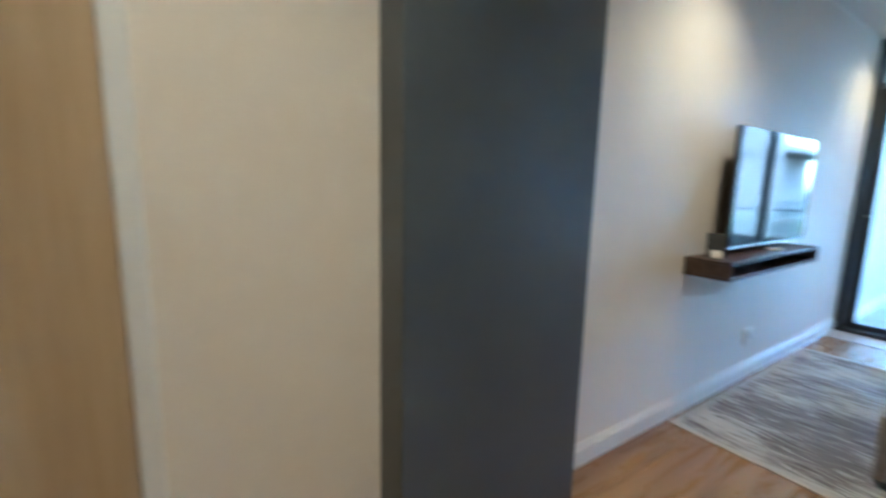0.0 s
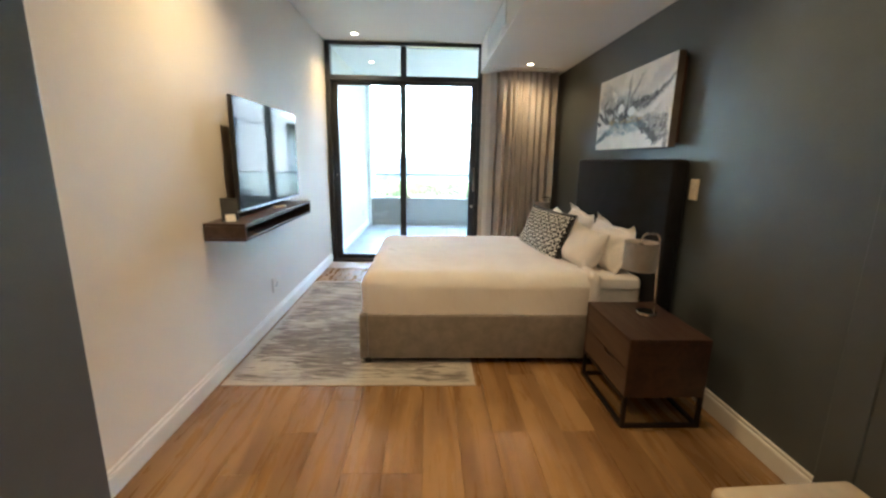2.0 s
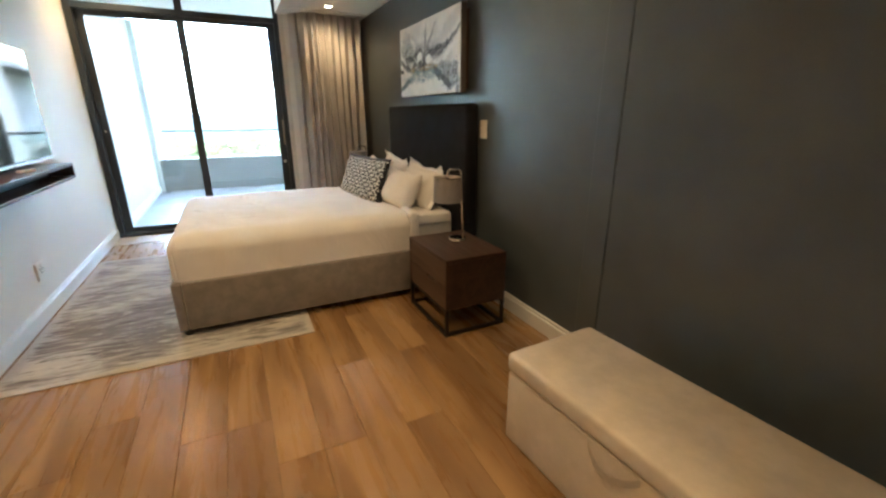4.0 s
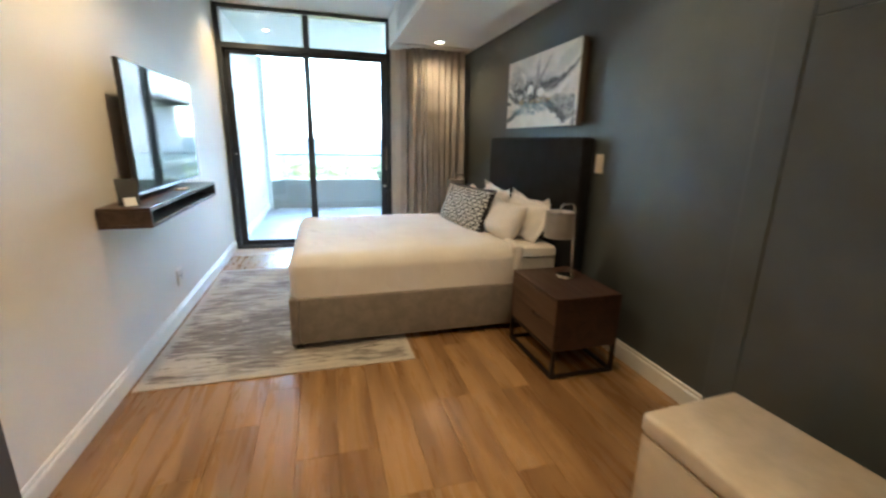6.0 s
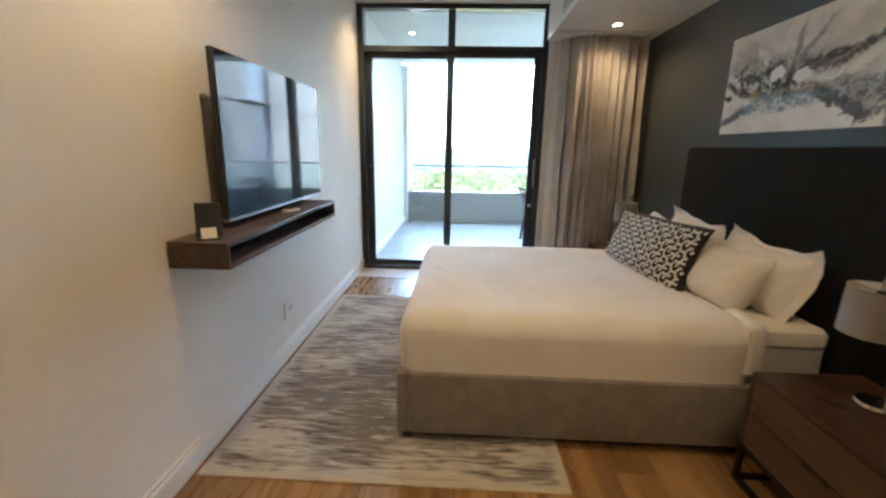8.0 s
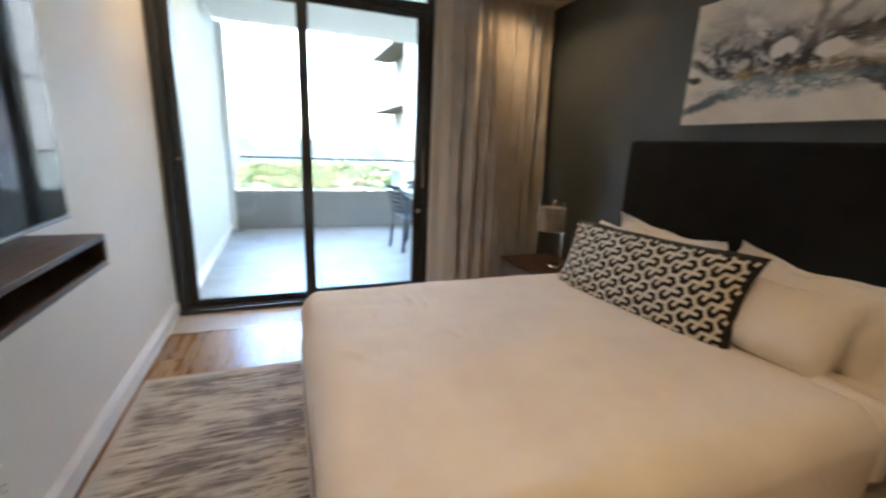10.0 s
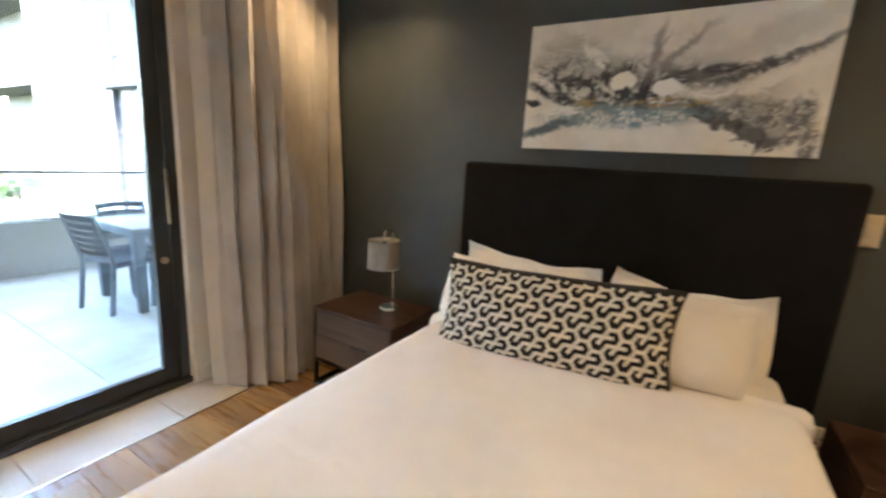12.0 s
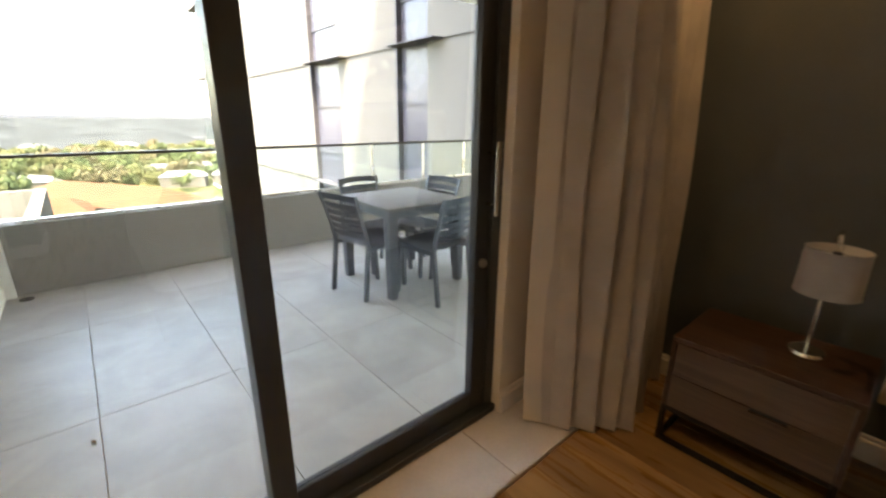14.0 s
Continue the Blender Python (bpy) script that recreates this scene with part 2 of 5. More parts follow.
def sweep(points, r, n=10):
    """A round tube along points."""
    bm = bmesh.new()
    pts = [Vector(p) for p in points]
    rings = []
    for i, p in enumerate(pts):
        d = (pts[min(i + 1, len(pts) - 1)] - pts[max(i - 1, 0)]).normalized()
        side = d.cross(Vector((1, 0.03, 0.02))).normalized()
        up = d.cross(side)
        rings.append([bm.verts.new(p + r * (math.cos(2 * math.pi * k / n) * side + math.sin(2 * math.pi * k / n) * up)) for k in range(n)])
    for a, b in zip(rings, rings[1:]):
        for k in range(n):
            bm.faces.new((a[k], b[k], b[(k + 1) % n], a[(k + 1) % n]))
    bm.faces.new(rings[0]), bm.faces.new(rings[-1])
    return bm


def sheet(fn, nu, nv, thick=0.0):
    """A grid of points fn(u, v), u and v in 0..1; with a thickness, a closed body."""
    bm = bmesh.new()
    g = [[bm.verts.new(fn(i / nu, j / nv)) for j in range(nv + 1)] for i in range(nu + 1)]
    for i in range(nu):
        for j in range(nv):
            bm.faces.new((g[i][j], g[i + 1][j], g[i + 1][j + 1], g[i][j + 1]))
    if thick:
        bmesh.ops.solidify(bm, geom=bm.faces[:], thickness=thick)
    return bm


def mesh(name, bm, material, smooth=False):
    bmesh.ops.recalc_face_normals(bm, faces=bm.faces[:])
    me = bpy.data.meshes.new(name)
    bm.to_mesh(me)
    bm.free()
    me.materials.append(M[material])
    if smooth:
        me.shade_smooth()
        me.set_sharp_from_angle(angle=radians(40))
    return me


def part(name, bm, material, parent=None, label="", smooth=False, at=None):
    ob = new(name, mesh(name, bm, material, smooth))
    if parent:
        ob.parent = parent
    if at is not None:
        ob.matrix_basis = at
    return tagged(ob, label)


def thing(name, m, label, category, group="", kind=""):
    ob = new(name)
    ob.empty_display_size = 0.05
    ob.matrix_basis = m if isinstance(m, Matrix) else Matrix.Translation(m)
    return tagged(ob, label, category, group, kind)


def setting(name, bm, material, label, category, smooth=False):
    return tagged(part(name, bm, material, smooth=smooth), label, category, kind="structure")


# ---- the room ----
Y_TV, Y_HEAD, X_BACK, CEIL, X_WIN, BULK = 1.19, -1.815, -1.6, 2.86, 6.05, 2.5
PIER_X0, PIER_X1, PIER_Y = 0.80, 1.60, 0.945
HALL_Y = 1.09

setting("wall_tv", boxed(PIER_X1, 6.169, Y_TV, Y_TV + 0.16, -0.02, 3.1), "cream", "cream painted plaster wall behind the television", "wall")
setting("wall_pier", boxed(PIER_X0, PIER_X1, PIER_Y, Y_TV + 0.16, -0.02, 3.1, bevel=0.003), "dark", "charcoal satin painted wall pier beside the entrance", "wall")
bm = boxed(0.205, PIER_X0, HALL_Y, Y_TV + 0.16, -0.02, 3.1)
box(bm, -0.70, 0.205, HALL_Y, Y_TV + 0.16, 2.12, 3.1)
box(bm, X_BACK, -0.70, HALL_Y, Y_TV + 0.16, -0.02, 3.1)
setting("wall_hall", bm, "cream", "cream painted wall of the entrance passage", "wall")
setting("wall_back", boxed(X_BACK - 0.15, X_BACK, -1.95, 1.35, -0.02, 3.1), "cream", "cream painted wall closing the passage", "wall")
PANEL_X0, PANEL_X1, PANEL_H = 0.45, 1.655, 1.89
bm = boxed(PANEL_X1, 6.0, Y_HEAD - 0.16, Y_HEAD, -0.02, 3.1)
box(bm, X_BACK, PANEL_X0, Y_HEAD - 0.16, Y_HEAD, -0.02, 3.1)
box(bm, PANEL_X0, PANEL_X1, Y_HEAD - 0.16, Y_HEAD, PANEL_H, 3.1)
setting("wall_head", bm, "dark", "charcoal satin painted wall behind the bed", "wall")
setting("wall_window_stub", boxed(6.0, 6.17, Y_HEAD - 0.16, -0.83, -0.02, 3.1), "cream", "cream painted wall stub beside the sliding door", "wall")
setting("ceiling", boxed(X_BACK - 0.15, 6.18, -1.95, 1.35, CEIL, 3.1), "white", "white painted flat ceiling", "ceiling")
bm = boxed(X_BACK, 6.0, Y_HEAD, -0.8, BULK, CEIL - 0.004)
setting("ceiling_bulkhead", bm, "white", "white lowered ceiling bulkhead above the bed", "ceiling")


def skirting(name, run, label="white moulded skirting board at the foot of the wall"):
    """run: x0, y0, x1, y1 of the wall line and the normal (nx, ny)."""
    x0, y0, x1, y1, nx, ny = run
    bm = bmesh.new()
    prof = [(0, 0), (0.018, 0), (0.018, 0.086), (0.015, 0.096), (0.009, 0.100), (0.009, 0.114), (0.004, 0.120), (0, 0.120)]
    ends = [[bm.verts.new((x + nx * d, y + ny * d, h)) for d, h in prof] for x, y in ((x0, y0), (x1, y1))]
    n = len(prof)
    for k in range(n):
        bm.faces.new((ends[0][k], ends[0][(k + 1) % n], ends[1][(k + 1) % n], ends[1][k]))
    bm.faces.new(ends[0]), bm.faces.new(ends[1])
    return setting(name, bm, "skirt", label, "skirting board")


skirting("baseboard_tv", (PIER_X1, Y_TV, 6.044, Y_TV, 0, -1))
skirting("baseboard_pier", (PIER_X0, PIER_Y, PIER_X1 + 0.018, PIER_Y, 0, -1))
skirting("baseboard_pier_end", (PIER_X1, PIER_Y, PIER_X1, Y_TV - 0.019, 1, 0))
skirting("baseboard_head", (1.808, Y_HEAD, 6.0, Y_HEAD, 0, 1))
skirting("baseboard_entrance", (X_BACK, Y_HEAD, 0.348, Y_HEAD, 0, 1))
skirting("baseboard_stub", (6.0, Y_HEAD + 0.019, 6.0, -0.832, -1, 0))
skirting("baseboard_hall", (0.230, HALL_Y, PIER_X0 - 0.001, HALL_Y, 0, -1))

# charcoal wall panel beside the bench, built as a flush door leaf
door = tagged(part("door_1", boxed(PANEL_X0 + 0.001, PANEL_X1 - 0.001, Y_HEAD - 0.04, Y_HEAD + 0.016, 0.008, PANEL_H - 0.001, bevel=0.002), "dark"),
              "charcoal painted wall panel behind the bench, built as a flush door", "door", kind="structure")
bm = boxed(PANEL_X1 + 0.001, PANEL_X1 + 0.150, Y_HEAD + 0.001, Y_HEAD + 0.020, 0.0, PANEL_H + 0.16, bevel=0.006)
part("architrave", bm, "dark", door)
part("architrave", boxed(PANEL_X0 - 0.10, PANEL_X0 - 0.001, Y_HEAD + 0.001, Y_HEAD + 0.020, 0.0, PANEL_H + 0.16, bevel=0.006), "dark", door)
part("architrave", boxed(PANEL_X0, PANEL_X1, Y_HEAD + 0.001, Y_HEAD + 0.020, PANEL_H + 0.001, PANEL_H + 0.16, bevel=0.006), "dark", door)
# pale passage door with white frame
door2 = tagged(part("door_2", boxed(-0.66, 0.176, HALL_Y + 0.02, HALL_Y + 0.06, 0.008, 2.08, bevel=0.002), "doorwood"), "pale wood veneer door closed in a white frame", "door", kind="structure")
for x0, x1 in ((0.180, 0.229), (-0.74, -0.665)):
    part("door_frame", boxed(x0, x1, HALL_Y - 0.026, HALL_Y + 0.10, 0.0, 2.1, bevel=0.007, seg=3), "white", door2, "white enamel door frame")
part("door_frame", boxed(-0.74, 0.229, HALL_Y - 0.026, HALL_Y + 0.10, 2.1, 2.18, bevel=0.007, seg=3), "white", door2, "white enamel door frame")

# ---- sliding glass door ----
win = tagged(part("window_1", boxed(6.02, 6.168, -0.83, 1.184, 0.0, 0.035, bevel=0.003), "alu"), "charcoal aluminium sliding glass door to the balcony", "sliding door", kind="structure")
for y0, y1 in ((1.125, 1.184), (-0.83, -0.775)):
    part("window_frame", boxed(6.045, 6.175 if y0 > 0 else 6.104, y0, y1, 0.036, CEIL, bevel=0.003), "alu", win)
part("window_frame", boxed(6.05, 6.18, -0.774, 1.124, CEIL - 0.045, CEIL - 0.001, bevel=0.003), "alu", win)
part("transom", boxed(6.045, 6.18, -0.774, 1.124, 2.395, 2.455, bevel=0.003), "alu", win)
part("mullion", boxed(6.07, 6.18, 0.15, 0.225, 2.456, CEIL - 0.046, bevel=0.003), "alu", win)


def leaf(name, x, y0, y1, z0, z1, w, foot, label):
    ob = part(name, boxed(x - 0.022, x + 0.022, y0, y0 + w, z0, z1, bevel=0.003), "alu", win, label)
    part("stile", boxed(x - 0.022, x + 0.022, y1 - w, y1, z0, z1, bevel=0.003), "alu", ob)
    part("rail", boxed(x - 0.022, x + 0.022, y0 + w, y1 - w, z0, z0 + foot, bevel=0.003), "alu", ob)
    part("rail", boxed(x - 0.022, x + 0.022, y0 + w, y1 - w, z1 - 0.05, z1, bevel=0.003), "alu", ob)
    g = part("pane", boxed(x - 0.004, x + 0.004, y0 + w, y1 - w, z0 + foot, z1 - 0.05), "glass", ob)
    g.visible_shadow = False
    return ob


fixed = leaf("fixed_leaf", 6.142, 0.155, 1.124, 0.037, 2.394, 0.075, 0.05, "fixed glazed leaf")
slider = leaf("sliding_leaf", 6.082, -0.774, 0.235, 0.037, 2.394, 0.082, 0.095, "sliding glazed leaf, closed")
for y0, y1 in ((0.226, 1.124), (-0.774, 0.149)):
    g = part("pane", boxed(6.111, 6.119, y0, y1, 2.456, CEIL - 0.046), "glass", win)
    g.visible_shadow = False
bm = boxed(5.999, 6.013, -0.760, -0.742, 1.005, 1.308, bevel=0.003)
h = part("handle", bm, "steel", slider, "brushed steel bar handle")
for z in (1.05, 1.26):
    part("stem", rod(bmesh.new(), (6.011, -0.751, z), (6.060, -0.751, z), 0.007), "steel", h)
part("lock", rod(bmesh.new(), (6.046, -0.735, 0.79), (6.061, -0.735, 0.79), 0.019, 20), "steel", slider, "round steel lock cylinder")
part("lock", rod(bmesh.new(), (6.113, 1.09, 1.19), (6.121, 1.09, 1.19), 0.01, 12), "steel", fixed)

# ---- floor base, sill strip, trim ----
setting("floor", boxed(X_BACK - 0.15, 5.672, -1.95, 1.35, -0.2, -0.012), "joint", "brown oak plank floor with fine joints", "floor")
setting("sill", boxed(5.684, 6.169, -1.78, 1.35, -0.2, -0.010), "grout", "strip of stone-coloured tiles inside the sliding door", "floor")
setting("trim", boxed(5.673, 5.683, Y_HEAD, Y_TV, -0.02, 0.004, bevel=0.001), "steel", "thin metal floor trim along the tiles", "trim")

# ---- ceiling fittings ----
def downlight(x, y, z):
    t = thing("downlight", (x, y, z), "round recessed warm ceiling downlight, switched on", "downlight", "ceiling downlights")
    part("trim_ring", lathe([(0.036, -0.001), (0.040, -0.005), (0.049, -0.006), (0.053, -0.001)], 28), "white", t, "white ring", True)
    bm = bmesh.new()
    bmesh.ops.create_circle(bm, cap_ends=True, segments=24, radius=0.036, matrix=Matrix.Translation((0, 0, -0.002)))
    part("lens", bm, "lamp", t, "glowing warm lens")


for x, y, z, w in DOWNLIGHTS:
    downlight(x, y, z)
downlight(7.22, 0.745, 2.86)

vent = thing("air_conditioner_grille", (4.75, -0.8, 2.68), "long white slatted air-conditioner grille in the bulkhead face", "air vent")
part("frame", boxed(-0.55, 0.55, -0.001, 0.012, 0.10, 0.125), "grille", vent)
part("frame", boxed(-0.55, 0.55, -0.001, 0.012, -0.125, -0.10), "grille", vent)
for x in (-0.55, 0.53):
    part("frame", boxed(x, x + 0.02, -0.001, 0.012, -0.10, 0.10), "grille", vent)
part("backing", boxed(-0.53, 0.53, 0.0005, 0.003, -0.10, 0.10), "black", vent)
slat = mesh("slat", boxed(-0.53, 0.53, 0.003, 0.011, -0.004, 0.004), "grille")
for k in range(11):
    o = new("slat", slat)
    o.parent = vent
    o.matrix_basis = pose(0, 0, -0.09 + 0.018 * k, 30)


# ---- bed ----
BX0, BX1, BY0, BY1 = 3.035, 4.60, -1.67, 0.32
bed = thing("bed", (0, 0, 0), "queen bed with taupe velvet base and tall black upholstered headboard", "bed")
part("side_rail", boxed(BX0, BX0 + 0.055, BY0 + 0.0, BY1 - 0.056, 0.05, 0.375, bevel=0.014, seg=3), "velvet", bed, "taupe velvet side rail", True)
part("side_rail", boxed(BX1 - 0.055, BX1, BY0 + 0.0, BY1 - 0.056, 0.05, 0.375, bevel=0.014, seg=3), "velvet", bed, "taupe velvet side rail", True)
part("foot_rail", boxed(BX0, BX1, BY1 - 0.055, BY1, 0.05, 0.375, bevel=0.014, seg=3), "velvet", bed, "taupe velvet foot rail", True)
part("slats", boxed(BX0 + 0.056, BX1 - 0.056, BY0, BY1 - 0.056, 0.24, 0.28), "black", bed)
part("headboard", boxed(2.945, 4.665, Y_HEAD + 0.018, -1.69, 0.14, 1.447, bevel=0.028, seg=4), "headboard", bed, "tall black velvet headboard", True)
for x in (BX0 + 0.05, BX1 - 0.05):
    for y in (BY0 + 0.1, BY1 - 0.05):
        part("leg", rod(bmesh.new(), (x, y, 0.012 if y > 0 else 0.0), (x, y, 0.05), 0.026, 14, 0.03), "black", bed)


def rbox(x0, x1, y0, y1, z0, z1, r, n=60, amp=0.0, seed=0.0, bulge=0.0, creases=()):
    """A soft rounded slab with gentle folds."""
    cx, cy = (x0 + x1) / 2, (y0 + y1) / 2
    hx, hy = (x1 - x0) / 2, (y1 - y0) / 2
    drop = z1 - z0

    def side(t, half):
        flat, arc = half - r, r * math.pi / 2
        s = t * (flat + arc + drop - r)
        sg, s = (1 if s >= 0 else -1), abs(s)
        if s <= flat:
            return sg * s, 0.0
        if s <= flat + arc:
            a = (s - flat) / r
            return sg * (flat + r * math.sin(a)), r * (1 - math.cos(a))
        return sg * half, r + s - flat - arc

    def fn(u, v):
        x, dx = side(2 * u - 1, hx)
        y, dy = side(2 * v - 1, hy)
        dz = math.hypot(dx, dy) if max(dx, dy) < r else max(dx, dy)
        k = min(1, min(dx, dy) / r)
        x -= math.copysign(k * r * 0.35, x)
        y -= math.copysign(k * r * 0.35, y)
        p = Vector((cx + x, cy + y, z1 - min(dz, drop)))
        p.z += bulge * (1 - (x / hx) ** 2) * (1 - (y / hy) ** 2)
        w = noise.noise(Vector((p.x * 2.3 + seed, p.y * 2.3, p.z * 2.0))) + 0.5 * noise.noise(Vector((p.x * 6 + seed, p.y * 5, p.z * 3)))
        w += 0.35 * noise.noise(Vector((p.x * 14 + seed, p.y * 6, p.z * 5)))
        out = Vector((x / hx, y / hy, 0)) * (1 if dz > r * 0.7 else 0)
        for qx, qy, turn, size in creases:
            ca, sa = math.cos(radians(turn)), math.sin(radians(turn))
            along, over = (p.x - qx) * ca + (p.y - qy) * sa, (p.y - qy) * ca - (p.x - qx) * sa
            if abs(along) < 0.2 and abs(over) < 0.06:
                p.z += size * math.exp(-(over / 0.011) ** 2 - (along / 0.055) ** 2)
        return p + Vector((0, 0, amp * w * (1 if dz < r else 0.2))) + out * amp * w
    return sheet(fn, n, n)


mat1 = part("mattress", rbox(BX0 + 0.062, BX1 - 0.062, -1.668, BY1 - 0.09, 0.282, 0.612, 0.05, 80, 0.006, 5.0), "sheet", smooth=True)
tagged(mat1, "white mattress under a grey-white fitted sheet", "mattress")
CREASES = [(4.25, -0.16, 4, 0.008), (4.18, -0.215, 170, 0.010), (4.20, -0.250, 165, 0.008), (3.86, -0.23, 25, 0.005), (3.78, 0.13, 40, 0.010), (3.84, 0.17, 46, 0.008),
           (4.01, -0.88, 8, 0.006), (3.93, -0.93, 14, 0.005), (3.30, -0.55, 70, 0.005), (3.42, -0.20, 100, 0.005), (4.40, -0.70, 95, 0.006), (3.25, 0.16, 130, 0.007)]
duv = part("duvet", rbox(BX0 + 0.014, BX1 - 0.014, -1.33, BY1 - 0.006, 0.376, 0.662, 0.110, 180, 0.007, 3.1, 0.018, CREASES), "duvet", smooth=True)
tagged(duv, "white cotton duvet tucked smoothly over the bed", "duvet")
part("turned_hem", rbox(BX0 + 0.010, BX1 - 0.010, -1.352, -1.262, 0.430, 0.670, 0.040, 70, 0.004, 6.0, 0.016), "duvet", duv, "turned and stitched head edge", True)
fold = part("top_sheet", rbox(BX0 + 0.06, BX1 - 0.06, -1.655, -1.22, 0.555, 0.634, 0.035, 50, 0.005, 9.0), "pillow", smooth=True)
tagged(fold, "folded white top sheet at the head of the bed", "sheet")


def pillow_fn(w, h, t, flange, puff=2.6, seed=0.0, crease=0.006, ear=0.09, soft=0.0, dip=0.0):
    """The two faces of a pillow: plump and heavier below, seams drawn in between the corners, corners rounded by soft,
    the top edge sunk by dip in its middle, a flat limp border where flange > 0."""
    def body(u, v, s):
        a, b = 2 * u - 1, 2 * v - 1
        ai, bi = min(1, abs(a) / (1 - 2 * flange / w)), min(1, abs(b) / (1 - 2 * flange / h))
        k = (max(0, 1 - ai ** puff) * max(0, 1 - bi ** puff)) ** 0.55
        low = soft * (1.0 if b < 0 or flange else 0.35)
        x = a * w / 2 * (1 - ear * 0.8 * (1 - b * b) * abs(a) ** 3) * math.sqrt(1 - low * b * b / 2)
        z = b * h / 2 * (1 - ear * (1 - a * a) * abs(b) ** 3) * math.sqrt(1 - low * a * a / 2)
        n = crease * (noise.noise(Vector((x * 9 + seed, z * 9, s))) + 0.6 * noise.noise(Vector((x * 25 + seed, z * 14, s))))
        edge = max(abs(a), abs(b)) ** 6
        wave = (0.020 if flange else 0.005) * edge * (noise.noise(Vector((x * 7 + seed, z * 7, 5.0))) + 0.4 * noise.noise(Vector((x * 19, z * 19 + seed, 2.0))))
        curl = (0.05 if flange else 0.0) * max(0, b) ** 4 * abs(a) ** 4
        sag = -dip * max(0, b) ** 2 * (1 - a * a) + 0.012 * noise.noise(Vector((a * 2.1 + seed, 0.3, 0))) * max(0, b)
        return Vector((x, wave + curl + s * (t / 2 * k * (1 - 0.28 * b) + n * min(1, 3 * k) + 0.0022), z + sag))
    return body


def pillow_bm(w, h, t, seed, nu=44, nv=32, puff=2.6, flange=0.0, ear=0.09, crease=0.006, soft=0.0, dip=0.0):
    fn = pillow_fn(w, h, t, flange, puff, seed, crease, ear, soft, dip)
    bm = bmesh.new()
    for s in (1, -1):
        g = [[bm.verts.new(fn(i / nu, j / nv, s)) for j in range(nv + 1)] for i in range(nu + 1)]
        for i in range(nu):
            for j in range(nv):
                bm.faces.new((g[i][j], g[i + 1][j], g[i + 1][j + 1], g[i][j + 1]))
    edge = [v for v in bm.verts if v.is_boundary]
    bmesh.ops.remove_doubles(bm, verts=edge, dist=0.0049)
    return bm


def pillow(x, y, z, w, h, t, lean, yaw, seed, label, flange=0.0, roll=0.0, ear=0.12, soft=0.0, dip=0.0):
    ob = part("pillow", pillow_bm(w, h, t, seed, flange=flange, ear=ear, crease=0.010, soft=soft, dip=dip), "pillow", smooth=True, at=pose(x, y, z, lean, roll, yaw))
    return tagged(ob, label, "pillow", "bed pillows")


pillow(4.20, -1.55, 0.795, 0.76, 0.43, 0.19, 22, -3, 2.0, "white cotton pillow with flat border leaning on the headboard", 0.045, -2.5, 0.03, 0.2, 0.035)
pillow(3.475, -1.54, 0.798, 0.66, 0.44, 0.19, 23, 3, 1.0, "white cotton pillow with limp flat border leaning on the headboard", 0.05, -3.0, 0.02, 0.34, 0.06)
pillow(3.49, -1.35, 0.785, 0.54, 0.36, 0.23, 29, 5, 3.0, "plump white cotton pillow standing on the duvet", 0.0, -2.0, 0.08, 0.45, 0.03)
pillow(4.215, -1.365, 0.795, 0.74, 0.40, 0.20, 27, -2, 4.0, "plump white cotton pillow behind the patterned cushion", 0.0, 1.5, 0.08, 0.4, 0.02)

# long cushion with an interlocking scroll pattern
CW, CH, CT = 0.98, 0.42, 0.14
cush = part("bolster_cushion", pillow_bm(CW, CH, CT, 7.0, 70, 34, 3.2, ear=0.09), "black_cloth", smooth=True, at=pose(3.955, -1.180, 0.812, 18, 0.5, 5.0))
tagged(cush, "long black and cream geometric patterned cushion on the bed", "cushion")
cfn = pillow_fn(CW, CH, CT, 0, 3.2, 7.0, ear=0.09)


def scroll_pattern(side):
    """Cream ribbons in chains of linked scrolls, woven on one face."""
    a, half, h = 0.0345, 0.0070, 0.866
    key = [[(-0.5, 0), (0.5, 0)], [(-0.5, 0), (-1, h), (-0.5, 2 * h), (0.5, 2 * h)], [(0.5, 0), (1, -h)], [(1, h), (0.02, h)], [(-0.5, 0), (-0.02, -0.9 * h)]]
    verts, faces = [], []
    for chain in range(-10, 11):
        lines = [[(a * (1.5 * k + qx), a * (3.464 * chain + h * (k % 4) + qy - 0.3)) for qx, qy in shape] for k in range(-12, 13) for shape in key]
        for (ax, ay), (bx, by) in [ab for line in lines for ab in zip(line, line[1:])]:
            d = Vector((bx - ax, by - ay))
            length = d.length
            nrm = Vector((-d.y, d.x)) / length * half
            ext = d / length * half * 0.5
            steps = max(1, int(length / 0.012))
            prev = None
            for s in range(steps + 1):
                c = Vector((ax, ay)) - ext + (d + 2 * ext) * (s / steps)
                row = []
                for e in (c + nrm, c - nrm):
                    u, v = e.x / CW + 0.5, e.y / CH + 0.5
                    row.append((u, v))
                ok = all(0.005 < u < 0.995 and 0.012 < v < 0.988 for u, v in row)
                if ok:
                    ids = []
                    for u, v in row:
                        p = cfn(u, v, side)
                        verts.append((p.x, p.y + side * 0.0022, p.z))
                        ids.append(len(verts) - 1)
                    if prev:
                        faces.append((prev[0], prev[1], ids[1], ids[0]))
                    prev = ids
                else:
                    prev = None
    me = bpy.data.meshes.new("scroll_pattern")
    me.from_pydata(verts, [], faces)
    me.materials.append(M["cream_cloth"])
    me.shade_smooth()
    ob = new("scroll_pattern", me)
    ob.parent = cush
    return tagged(ob, "cream woven scroll pattern", kind="stuff")


scroll_pattern(1)


